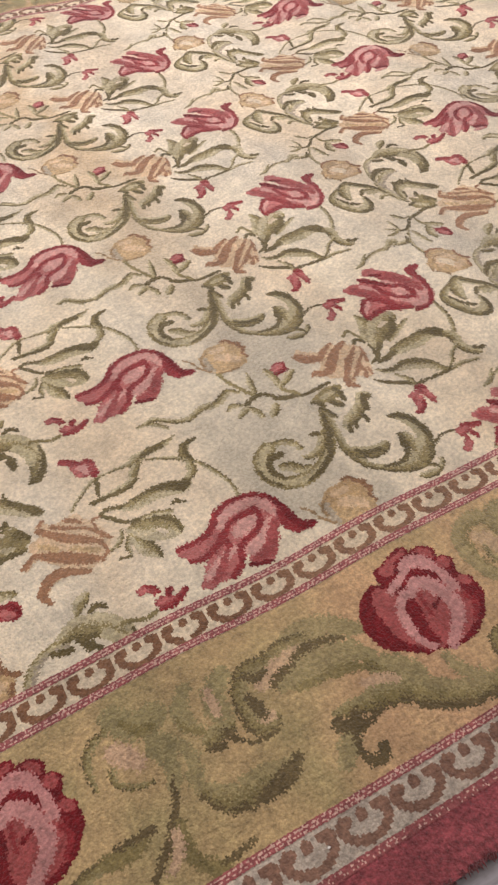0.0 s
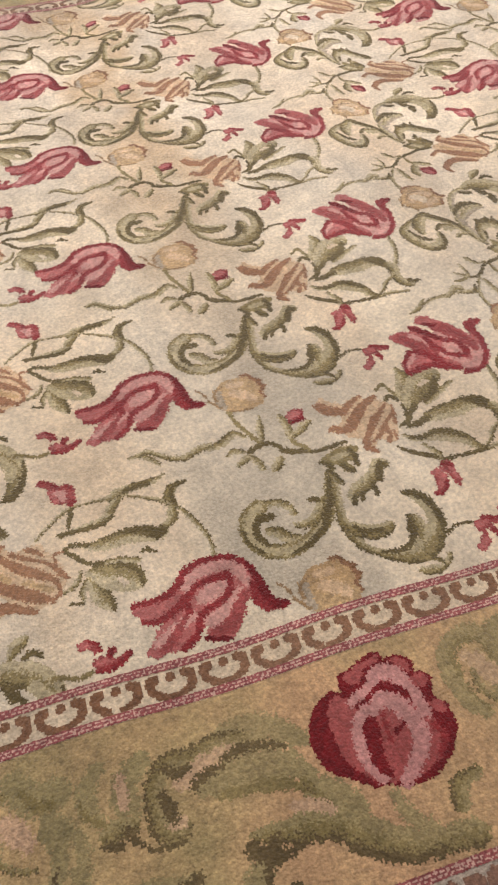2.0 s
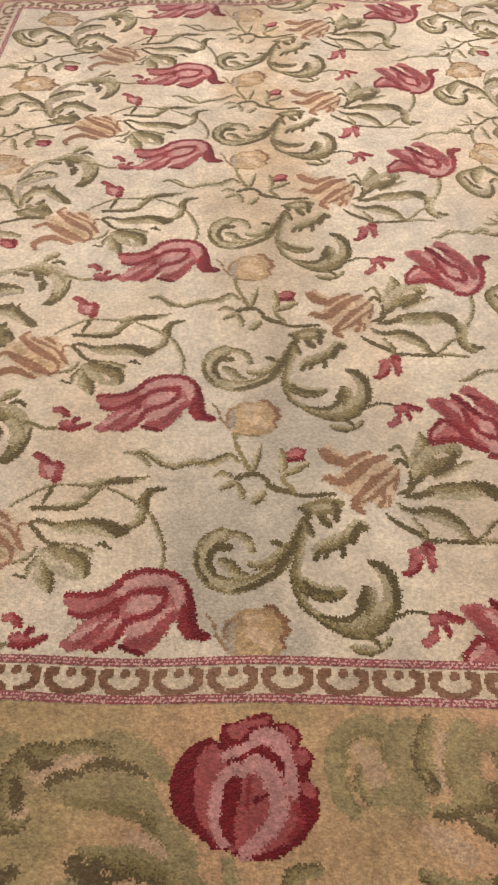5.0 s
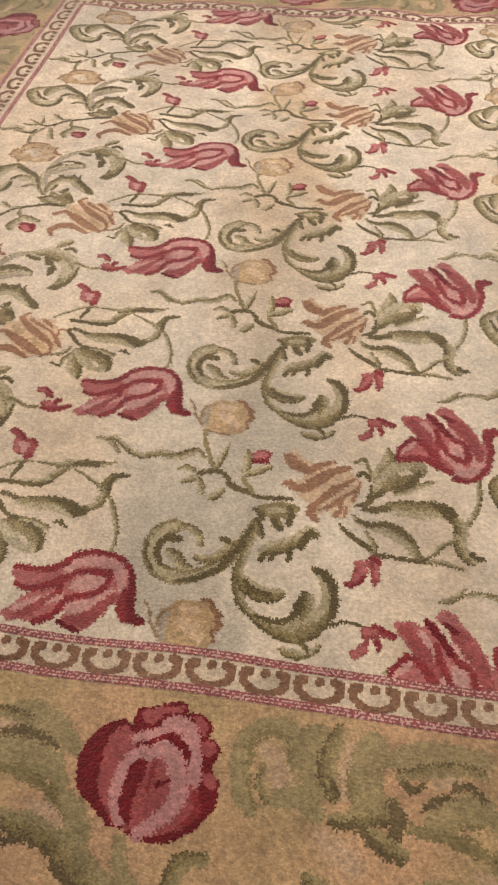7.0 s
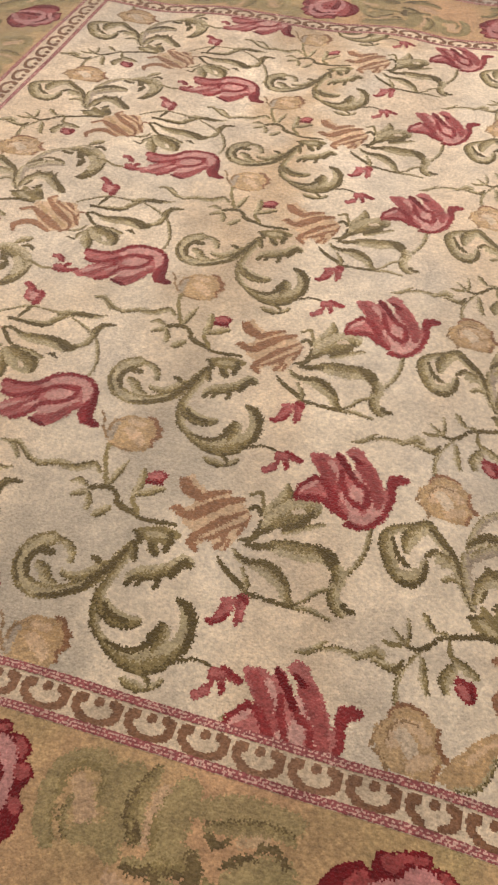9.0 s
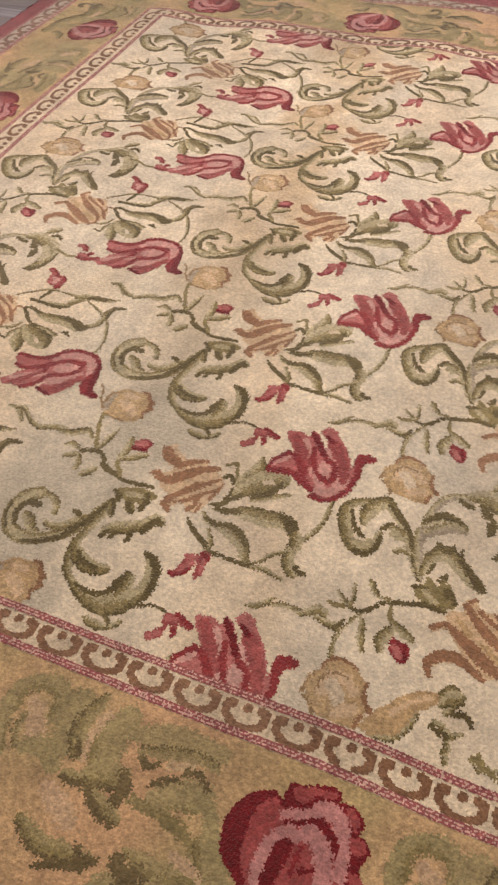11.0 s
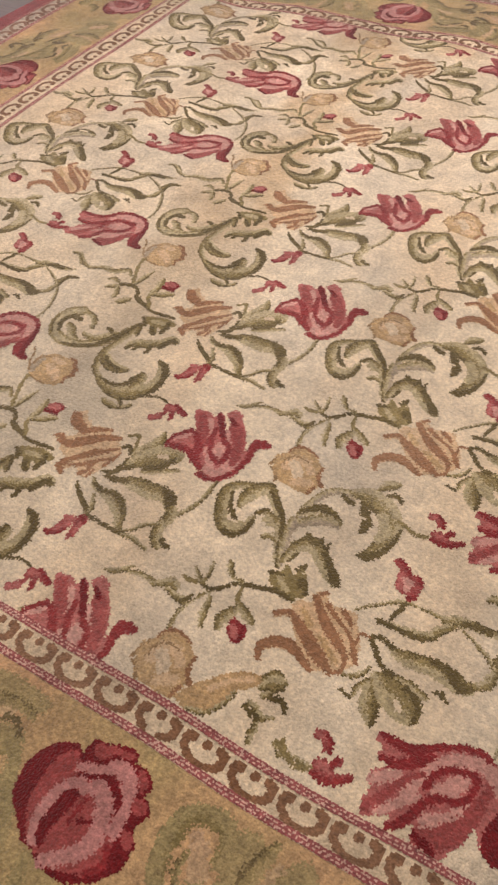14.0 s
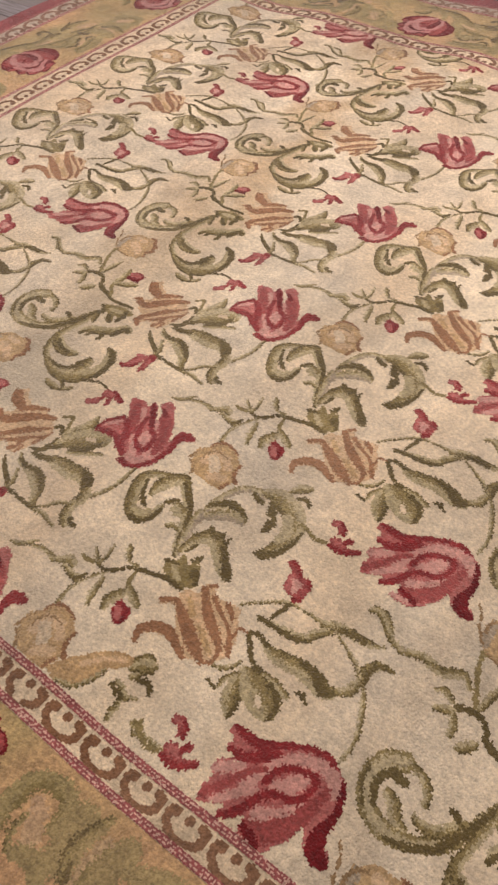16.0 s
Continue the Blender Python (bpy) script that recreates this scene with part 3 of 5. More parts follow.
    c.leaf(OLIVE, -1, (8, 13, 11, 5), (50.7, -31.3), (53.2, -30.9), (55.2, -31.5), (57.4, -31.9))


def draw_bud(c):
    c.blob("rose_wine", (35.6, -36.9), (36.7, -37.0), (37.0, -35.5), (37.6, -33.6), (38.8, -32.2), (40.4, -31.6), (41.4, -30.6), (42.4, -31.1), (42.2, -32.4), (42.1, -33.6), (42.4, -36.0), (41.8, -36.7), (41.2, -37.4), (40.6, -36.2), (40.5, -34.4), (40.0, -33.2), (39.9, -35.1), (39.2, -36.4), (38.1, -37.4), (37.1, -38.2), (36.1, -37.8))
    c.stroke("rose_mid", (10, 13, 11, 9), (37.9, -32.9), (39.3, -32.7), (38.9, -34.6), (37.7, -36.3))
    c.stroke("rose_mid", (7, 8), (41.5, -32.4), (41.7, -35.1))
    c.stroke("rose_red", (8, 9), (40.6, -31.3), (42.0, -32.0))
    c.stroke("rose_red", (6, 6, 7), (36.0, -37.7), (37.9, -37.4), (39.4, -35.5))


def draw_scroll(c):
    c.leaf(OLIVE, -1, (11, 14, 17, 15), (8.6, -34.0), (8.0, -31.9), (6.3, -30.2), (4.0, -29.9))
    c.leaf(OLIVE, 0, (29, 38, 34, 29, 29, 30, 29, 25, 25, 24, 19, 13, 10, 6), (3.1, -29.8), (0.5, -31.7), (-0.6, -34.5), (-0.5, -37.0), (1.0, -39.4), (3.9, -41.0), (7.1, -41.0), (10.1, -39.8), (12.4, -38.2), (14.7, -35.5), (16.0, -32.8), (16.7, -30.1), (18.0, -27.2), (18.6, -26.3))
    c.stroke("olive_dark", (13, 16, 12, 11, 8), (4.4, -32.9), (2.3, -32.6), (1.0, -34.0), (0.6, -36.3), (1.8, -38.7))
    c.stroke("olive_dark", (5, 11, 13, 12, 12, 10, 6), (5.2, -42.0), (8.7, -41.1), (12.1, -39.2), (14.3, -36.4), (16.0, -32.8), (17.2, -29.6), (18.4, -26.6))
    c.stroke("olive_dark", (4, 6, 4), (-1.6, -34.0), (-1.4, -37.1), (0.5, -39.8))
    c.leaf(OLIVE, -1, (9, 21, 21, 18, 12), (7.8, -36.4), (10.2, -36.9), (12.1, -36.0), (13.6, -34.6), (14.6, -32.6))
    c.stroke("olive_dark", (12, 10), (12.5, -32.0), (13.9, -32.6))
    c.leaf(OLIVE, 1, (17, 21, 23, 12), (3.0, -35.9), (4.4, -36.7), (5.3, -38.2), (7.4, -39.0))


def draw_acanthus(c):
    c.leaf(OLIVE, -1, (9, 16, 17, 19, 19, 16, 16, 15), (19.0, -27.2), (17.9, -31.2), (17.1, -35.1), (16.3, -38.3), (16.5, -41.2), (17.5, -44.5), (19.2, -46.4), (21.6, -47.5))
    c.leaf(OLIVE, -1, (15, 29, 33, 27, 12), (16.8, -39.4), (18.6, -41.4), (20.8, -42.4), (22.9, -42.4), (24.8, -41.4))
    c.stroke("olive_dark", (7, 10, 10, 5), (17.9, -40.2), (19.4, -41.9), (21.3, -42.3), (23.0, -42.1))
    c.leaf(OLIVE, -1, (10, 19, 28, 39, 44, 38, 29, 26, 27, 21, 12), (18.1, -45.5), (20.9, -47.5), (23.5, -48.6), (26.5, -48.9), (29.4, -47.7), (31.5, -45.5), (33.1, -42.8), (33.5, -39.8), (32.8, -37.4), (31.6, -36.2), (30.3, -35.5))
    c.stroke("olive_dark", (12, 17, 15, 13, 12, 8), (30.4, -35.4), (32.2, -36.3), (33.6, -38.2), (34.3, -40.8), (34.3, -43.0), (33.7, -45.1))
    c.stroke("sage", (9, 13, 12, 10), (31.7, -38.2), (32.5, -40.4), (32.4, -43.4), (31.0, -45.4))
    c.stroke("olive_dark", (6, 11, 10, 10, 15, 14, 12), (20.8, -46.9), (23.3, -47.3), (25.3, -47.1), (26.8, -46.1), (27.6, -44.2), (28.5, -42.4), (28.9, -41.0))
    c.leaf(OLIVE, -1, (19, 26, 20), (29.5, -41.6), (29.8, -43.6), (29.2, -45.7))
    c.stroke("cream", (6, 10, 6), (30.7, -38.4), (31.2, -40.8), (31.1, -43.0))
    c.stroke("olive", (8, 8, 7), (26.0, -49.8), (28.6, -50.6), (29.9, -51.7))


def draw_frond(c):
    c.blob("olive", (17.8, -24.1), (18.7, -23.0), (20.3, -22.4), (21.3, -21.8), (23.5, -21.3), (24.6, -21.5), (26.3, -21.8), (26.7, -22.7), (25.4, -24.0), (25.3, -26.1), (24.3, -26.6), (23.9, -25.4), (23.0, -25.3), (23.7, -27.8), (22.5, -28.1), (21.3, -27.2), (20.9, -25.7), (19.6, -26.0), (19.4, -27.6), (20.1, -29.5), (19.8, -30.4), (18.9, -29.8), (18.2, -27.2), (18.7, -25.7))
    c.stroke("olive_dark", (7, 9, 7), (17.8, -24.1), (18.9, -25.0), (19.7, -26.4))
    c.stroke("olive_dark", (9, 11), (21.5, -26.1), (23.1, -27.7))
    c.stroke("olive_dark", (10, 12, 9), (24.4, -22.5), (25.0, -24.4), (24.6, -26.4))
    c.stroke("olive_dark", (7, 8, 6), (18.5, -26.5), (19.6, -28.3), (20.0, -30.3))
    c.stroke("sage", (8, 13, 8), (20.3, -24.1), (22.1, -23.5), (23.6, -23.4))
    c.leaf(OLIVE, -1, (13, 22, 30, 27, 23, 22, 19), (20.2, -35.3), (20.8, -33.2), (22.9, -32.1), (24.9, -31.1), (27.0, -29.3), (28.4, -27.3), (29.9, -27.6))
    c.stroke("olive_dark", (9, 9), (20.2, -35.5), (20.8, -33.9))
    c.stroke("olive_dark", (9, 8), (22.0, -34.9), (22.6, -33.4))
    c.stroke("olive_dark", (10, 10), (25.3, -34.2), (25.4, -32.3))
    c.stroke("olive_dark", (10, 15, 16, 11), (27.1, -31.2), (28.0, -29.4), (28.7, -27.6), (29.9, -27.9))


def draw_tail_bud(c):
    c.stroke("olive_dark", (5, 5, 5, 6, 5), (32.7, -46.9), (34.3, -46.1), (36.2, -45.3), (38.2, -45.4), (39.5, -45.9))
    c.blob("rose_wine", (39.1, -46.3), (40.1, -45.6), (41.6, -45.0), (43.1, -45.5), (44.0, -46.4), (45.0, -46.9), (44.5, -47.7), (43.3, -47.4), (42.3, -47.3), (42.5, -48.5), (42.7, -49.6), (41.9, -50.2), (41.4, -48.7), (40.7, -47.7), (40.5, -49.0), (40.2, -50.4), (39.3, -51.6), (37.9, -52.3), (37.2, -51.4), (37.5, -50.5), (38.7, -49.8), (39.5, -48.7), (39.2, -47.7))
    c.stroke("rose_mid", (11, 11), (39.8, -46.8), (41.5, -46.5))
    c.stroke("rose_mid", (11, 12), (37.9, -51.5), (39.5, -50.1))
    c.stroke("rose_red", (6, 8, 8), (41.5, -45.4), (43.5, -46.4), (44.9, -47.1))
    c.stroke("rose_red", (6, 6), (41.9, -48.6), (42.3, -49.9))


def draw_small_leaf(c):
    c.leaf(OLIVE, -1, (11, 19, 12), (25.6, -52.4), (27.3, -52.8), (29.4, -52.9))
    c.stroke("olive_dark", (5, 6, 6), (28.8, -50.3), (29.9, -51.5), (30.2, -52.8))
    c.leaf(OLIVE, -1, (8, 12, 7), (30.5, -52.4), (31.5, -51.4), (31.9, -50.5))


def draw_tulip_up(c):
    c.blob("rose_mid", (-20.1, 8.8), (-20.2, 7.1), (-19.4, 5.0), (-17.7, 3.1), (-17.1, 2.4), (-15.3, 3.8), (-17.4, 0.8), (-19.1, -1.2), (-19.5, -3.4), (-17.9, -3.5), (-16.1, -3.8), (-14.7, -2.7), (-14.4, -4.5), (-13.1, -4.3), (-11.1, -2.0), (-10.1, -0.6), (-10.6, -2.6), (-12.3, -4.7), (-11.1, -6.6), (-9.3, -5.9), (-7.8, -4.2), (-6.2, -2.3), (-4.4, 0.5), (-3.1, 3.3), (-2.8, 1.4), (-2.8, -0.3), (-1.4, -1.0), (0.2, -1.0), (1.2, -0.1), (0.5, 0.8), (-0.9, 1.9), (-1.1, 4.0), (-0.8, 5.8), (-1.2, 8.7), (-1.9, 11.0), (-3.5, 12.9), (-5.0, 13.7), (-6.9, 13.9), (-8.8, 13.5), (-8.6, 12.3), (-11.2, 11.3), (-12.9, 9.5), (-14.2, 8.6), (-17.0, 8.7), (-19.1, 8.8))
    c.stroke("rose_pale", (13, 16), (-19.4, 6.6), (-17.1, 4.1))
    c.stroke("rose_pale", (16, 18, 17), (-14.8, -1.3), (-11.3, 5.3), (-7.6, 10.2))
    c.stroke("rose_pale", (12, 15, 13), (-9.4, 0.0), (-5.2, 6.0), (-4.6, 10.1))
    c.stroke("rose_pale", (15, 21, 17), (-8.3, 11.4), (-5.1, 11.3), (-2.7, 7.8))
    c.stroke("rose_pale", (16, 23), (-7.7, 7.2), (-8.6, 4.5))
    c.stroke("rose_wine", (17, 24, 20), (-17.5, -2.1), (-14.9, 1.5), (-12.2, 5.3))
    c.stroke("rose_red", (7, 9, 11), (-20.1, 8.1), (-19.5, 5.5), (-17.1, 2.8))
    c.stroke("rose_red", (10, 14, 17, 15, 12), (-16.8, 2.9), (-14.8, 4.2), (-12.8, 6.8), (-11.6, 9.8), (-9.5, 11.8))
    c.stroke("rose_red", (11, 15, 16, 14), (-19.9, 8.7), (-17.2, 8.4), (-14.4, 8.4), (-11.6, 10.6))
    c.stroke("rose_red", (11, 12, 9, 11, 12, 11, 9, 10, 13), (-12.2, 0.3), (-11.4, 3.6), (-9.9, 6.5), (-8.2, 8.2), (-6.0, 8.4), (-5.9, 6.3), (-6.5, 4.1), (-8.2, 3.1), (-10.2, 1.3))
    c.stroke("rose_deep", (10, 15, 12), (-14.0, -3.9), (-11.9, -1.6), (-9.8, 1.5))
    c.stroke("rose_mid", (13, 13), (-11.6, -4.6), (-9.3, -5.2))
    c.stroke("rose_wine", (24, 29, 21, 10), (-8.5, -1.8), (-6.1, 1.2), (-4.4, 4.8), (-3.6, 7.9))
    c.stroke("rose_deep", (10, 11), (-10.8, -3.8), (-9.0, -2.5))
    c.stroke("rose_red", (11, 10, 10, 10, 12, 13, 15, 22, 15), (-8.7, 13.2), (-6.4, 13.7), (-4.3, 12.7), (-2.7, 10.6), (-1.7, 7.7), (-1.3, 4.9), (-1.8, 2.7), (-1.5, 0.4), (0.5, -0.2))
    c.stroke("cream", (5, 7, 6), (-10.0, -0.6), (-10.8, -2.5), (-12.2, -4.0))


def draw_rosette_up(c):
    c.blob("amber", (3.6, 2.6), (3.5, 0.8), (5.0, -0.5), (5.1, -2.2), (6.1, -3.3), (7.9, -4.2), (9.9, -3.8), (11.4, -2.8), (12.9, -1.6), (13.7, -1.3), (13.5, 0.7), (14.3, 2.5), (15.6, 2.9), (14.7, 4.0), (14.5, 5.4), (13.6, 6.7), (10.4, 6.8), (7.5, 6.7), (5.9, 6.5), (4.7, 4.8))
    c.stroke("peach", (17, 26, 23, 15), (6.6, 2.7), (7.4, 0.5), (9.7, -0.4), (11.8, 1.1))
    c.stroke("peach", (16, 18), (9.9, 5.2), (12.4, 3.9))
    c.stroke("guard_cream", (17, 25, 14), (7.7, 1.2), (9.3, 2.4), (9.5, 3.7))
    c.stroke("tan", (4, 5, 4, 4), (5.8, 2.6), (6.0, 0.5), (7.8, -1.1), (10.0, -0.9))
    c.stroke("rust", (4, 6, 8, 7, 5), (5.3, -1.3), (5.9, -2.8), (7.5, -3.9), (9.4, -3.7), (11.2, -3.2))
    c.stroke("rust", (5, 5, 8, 9), (13.7, -1.3), (13.4, 0.2), (14.0, 1.9), (15.3, 3.2))
    c.stroke("rust", (10, 7), (14.1, 4.6), (13.4, 6.4))
    c.stroke("tan", (4, 5, 4), (3.3, 3.9), (3.7, 1.9), (4.5, 0.2))
    c.stroke("tan", (5, 5, 6), (4.0, 4.4), (5.6, 5.5), (6.3, 6.9))


def draw_twig_up(c):
    c.leaf(OLIVE, 1, (6, 12, 12, 6), (-11.6, -8.2), (-10.1, -8.5), (-8.5, -9.8), (-7.3, -11.4))
    c.leaf(OLIVE, -1, (7, 11, 11, 8), (-7.0, -9.9), (-5.2, -10.5), (-3.3, -10.5), (-1.1, -10.2))
    c.leaf(OLIVE, 1, (9, 18, 20, 12), (-1.8, -9.7), (0.1, -11.0), (1.3, -12.0), (2.8, -11.1))
    c.leaf(OLIVE, 1, (7, 15, 16), (1.2, -10.3), (3.3, -9.8), (5.2, -9.5))
    c.stroke("olive_dark", (7, 7, 4), (4.8, -9.4), (5.6, -10.3), (6.0, -11.5))
    c.leaf(OLIVE, -1, (8, 9, 7, 7, 6, 6), (6.2, -3.4), (5.9, -5.2), (5.8, -7.7), (6.6, -10.3), (8.0, -12.9), (9.0, -14.4))
    c.leaf(OLIVE, 1, (4, 13, 15, 7), (10.9, -6.5), (10.1, -8.7), (9.7, -11.0), (9.1, -12.9))
    c.stroke("olive_dark", (6, 8, 8, 7, 8, 9, 8, 8), (5.7, -14.7), (7.8, -14.2), (9.6, -15.2), (11.8, -17.5), (14.2, -18.6), (17.6, -19.7), (19.6, -20.3), (21.7, -20.1))
    c.stroke("olive", (6, 6, 7), (2.4, -14.2), (3.7, -14.0), (5.0, -14.2))
    c.leaf(OLIVE, -1, (4, 9, 7), (3.4, -17.2), (4.7, -15.8), (6.1, -14.8))
    c.leaf(OLIVE, -1, (5, 9, 8), (6.0, -19.5), (6.4, -17.1), (6.2, -14.7))
    c.leaf(OLIVE, -1, (11, 11, 7, 8), (8.6, -21.2), (9.7, -19.6), (10.9, -18.6), (12.6, -18.7))
    c.stroke("olive", (5, 6, 7), (13.4, -17.3), (13.7, -15.5), (14.6, -13.6))
    c.leaf(OLIVE, 1, (10, 24, 22, 10), (14.8, -13.6), (14.0, -11.6), (13.4, -9.8), (13.9, -7.9))
    c.leaf(OLIVE, -1, (9, 19, 12), (14.8, -14.2), (16.8, -13.1), (18.7, -11.9))


def draw_berry_up(c):
    c.blob("rose_red", (15.0, -10.9), (15.3, -11.7), (16.4, -11.3), (18.2, -10.8), (18.9, -9.4), (18.8, -8.1), (18.2, -6.8), (17.1, -7.1), (15.9, -7.9), (15.1, -9.3))
    c.stroke("rose_mid", (11, 13), (16.0, -9.6), (17.2, -8.2))
    c.stroke("rose_deep", (4, 6), (17.7, -10.3), (18.4, -8.0))


def draw_lily_up(c):
    c.blob("peach", (23.0, -19.3), (24.0, -20.7), (25.9, -21.5), (25.7, -23.3), (26.6, -24.5), (27.9, -24.6), (28.8, -23.1), (30.9, -23.0), (32.8, -23.4), (34.6, -23.2), (35.8, -20.8), (37.2, -18.6), (38.3, -15.2), (37.8, -13.8), (36.7, -12.1), (35.3, -10.7), (33.4, -10.2), (31.5, -9.7), (29.0, -10.5), (27.3, -10.7), (24.5, -9.9), (23.1, -8.3), (23.1, -6.3), (22.0, -7.6), (21.5, -9.7), (23.2, -11.3), (25.7, -12.7), (27.2, -13.0), (25.5, -15.0), (23.8, -16.5), (21.7, -15.3), (21.1, -16.5), (22.8, -17.5), (23.9, -17.5))
    c.stroke("russet", (8, 11, 11, 20, 24, 25, 19, 10, 6), (21.0, -15.9), (22.5, -17.0), (23.9, -17.5), (26.3, -16.1), (28.7, -14.5), (31.1, -12.9), (33.2, -11.8), (35.2, -10.9), (36.8, -12.1))
    c.stroke("russet", (10, 17, 20, 21, 16, 12, 5), (22.9, -6.6), (22.2, -8.9), (23.9, -11.0), (26.2, -11.8), (28.8, -11.0), (30.9, -9.9), (32.1, -9.4))
    c.stroke("russet", (12, 12, 19, 21, 16, 9, 6), (26.2, -22.9), (27.7, -21.3), (29.7, -19.3), (32.1, -17.6), (34.5, -16.0), (36.1, -14.6), (36.6, -12.4))
    c.stroke("russet", (11, 9, 7, 8, 12, 8), (28.9, -22.5), (31.0, -21.2), (33.2, -20.0), (35.6, -18.3), (37.1, -16.2), (38.3, -14.5))
    c.stroke("russet", (10, 11, 6), (32.1, -22.7), (33.5, -21.7), (34.7, -20.6))
    c.stroke("russet", (8, 8), (26.8, -23.8), (27.7, -24.8))
    c.stroke("russet", (6, 6, 5), (36.6, -18.2), (36.6, -20.1), (38.5, -20.4))
    c.stroke("amber", (10, 12), (30.8, -15.7), (34.7, -13.2))
    c.stroke("amber", (9, 11), (25.3, -19.3), (28.0, -17.1))


def draw_leaf_spray_up(c):
    c.leaf(OLIVE, 1, (5, 6, 7, 8, 7, 7, 8, 9), (33.8, -24.3), (35.9, -26.4), (38.4, -28.3), (40.5, -29.7), (43.0, -30.1), (46.2, -30.1), (48.8, -29.9), (51.2, -30.2))
    c.stroke("olive_dark", (6, 9, 5), (41.2, -29.6), (40.8, -27.7), (40.0, -25.3))
    c.leaf(OLIVE, 1, (8, 11, 15, 20, 19, 20, 16), (38.2, -24.1), (40.0, -24.2), (42.6, -24.4), (45.6, -24.7), (47.8, -25.6), (48.7, -27.3), (50.7, -29.5))
    c.stroke("olive_dark", (8, 9, 8, 9, 7), (38.2, -24.1), (40.6, -24.2), (43.7, -24.3), (46.7, -24.3), (48.1, -25.1))
    c.leaf(OLIVE, -1, (7, 11, 12, 24, 33, 34, 36, 28, 15), (38.7, -20.9), (40.7, -21.1), (42.6, -20.3), (44.8, -19.7), (47.8, -19.8), (50.6, -20.1), (53.8, -19.5), (56.3, -18.8), (57.7, -20.0))
    c.stroke("olive_dark", (7, 12, 16, 18, 13), (49.2, -21.3), (51.8, -20.9), (54.1, -19.9), (55.9, -18.6), (57.7, -19.6))
    c.stroke("olive_dark", (5, 8, 9), (39.0, -20.9), (41.0, -21.1), (43.2, -20.4))
    c.stroke("olive_dark", (5, 8, 8, 7, 6), (38.4, -20.4), (40.0, -19.0), (41.2, -17.3), (42.6, -16.3), (45.1, -15.8))
    c.leaf(OLIVE, -1, (11, 24, 33, 12), (42.1, -14.4), (42.6, -11.8), (43.2, -8.9), (44.9, -5.9))
    c.stroke("olive_dark", (5, 7, 5), (44.3, -10.6), (45.1, -7.8), (45.1, -5.4))
    c.leaf(OLIVE, -1, (28, 56, 60, 23), (43.6, -14.0), (46.0, -12.8), (48.5, -11.4), (50.5, -9.8))
    c.stroke("olive_dark", (5, 9, 9, 8, 5), (45.4, -15.7), (47.5, -14.9), (49.6, -13.5), (50.9, -11.8), (51.2, -9.2))
    c.stroke("cream", (8, 10), (47.1, -11.6), (48.2, -10.3))
    c.leaf(OLIVE, -1, (6, 11, 13, 8), (45.4, -15.6), (47.9, -15.6), (49.6, -14.9), (51.5, -14.2))
    c.stroke("olive_dark", (4, 7, 6), (52.2, -15.6), (53.2, -16.1), (54.6, -15.2))
    c.leaf(OLIVE, 1, (5, 10, 7, 3), (36.9, -11.8), (38.7, -12.2), (40.2, -13.7), (40.7, -15.5))
    c.leaf(OLIVE, -1, (6, 12, 9), (40.2, -9.1), (40.4, -10.7), (41.6, -13.0))
    c.stroke("olive_dark", (5, 5), (38.1, -9.0), (40.0, -8.4))
    c.leaf(OLIVE, 1, (14, 21, 12), (48.7, -29.9), (50.9, -30.7), (53.1, -31.4))
    c.leaf(OLIVE, -1, (7, 16, 19, 13, 4), (51.7, -30.0), (53.7, -31.0), (56.2, -30.9), (58.3, -31.3), (60.8, -32.1))
    c.stroke("olive_dark", (6, 10, 9), (51.8, -30.2), (54.0, -30.9), (56.8, -30.9))
    c.leaf(OLIVE, 1, (5, 7, 8, 10), (52.2, -29.5), (55.0, -28.0), (57.6, -26.4), (59.4, -24.8))
    c.leaf(OLIVE, -1, (13, 22, 20, 13, 5), (60.4, -23.5), (60.2, -26.3), (60.9, -28.0), (62.1, -28.7), (64.2, -28.9))
    c.stroke("olive_dark", (10, 12, 9, 5), (60.6, -23.9), (60.6, -26.2), (61.2, -28.0), (64.0, -28.9))
    c.leaf(OLIVE, -1, (11, 10, 9, 9, 8, 6), (59.9, -24.8), (61.8, -22.3), (63.4, -19.2), (64.7, -15.6), (65.0, -12.2), (64.7, -10.3))
    c.leaf(OLIVE, 1, (15, 21, 13), (58.2, -20.2), (59.6, -21.5), (60.0, -24.0))
    c.leaf(OLIVE, -1, (4, 13, 13, 6), (54.5, -38.3), (57.2, -38.0), (59.3, -35.9), (60.3, -34.4))


def draw_bud_up(c):
    c.blob("rose_wine", (35.6, -37.2), (36.6, -38.2), (37.9, -37.8), (38.9, -36.6), (40.0, -35.8), (41.3, -36.2), (42.5, -35.2), (42.8, -33.1), (42.7, -31.5), (42.3, -30.6), (41.0, -30.3), (40.5, -31.3), (39.4, -31.3), (38.2, -32.0), (37.6, -34.3), (37.4, -35.8))
    c.stroke("rose_mid", (10, 11), (38.9, -32.1), (38.3, -34.9))
    c.stroke("rose_pale", (11, 15, 10), (39.1, -34.3), (40.2, -33.9), (40.2, -32.4))
    c.stroke("rose_red", (8, 9), (41.0, -30.7), (42.2, -31.5))
    c.stroke("rose_red", (5, 7), (41.3, -35.9), (42.5, -34.7))
    c.stroke("rose_red", (6, 6, 6), (36.6, -37.8), (38.1, -37.3), (39.6, -35.9))


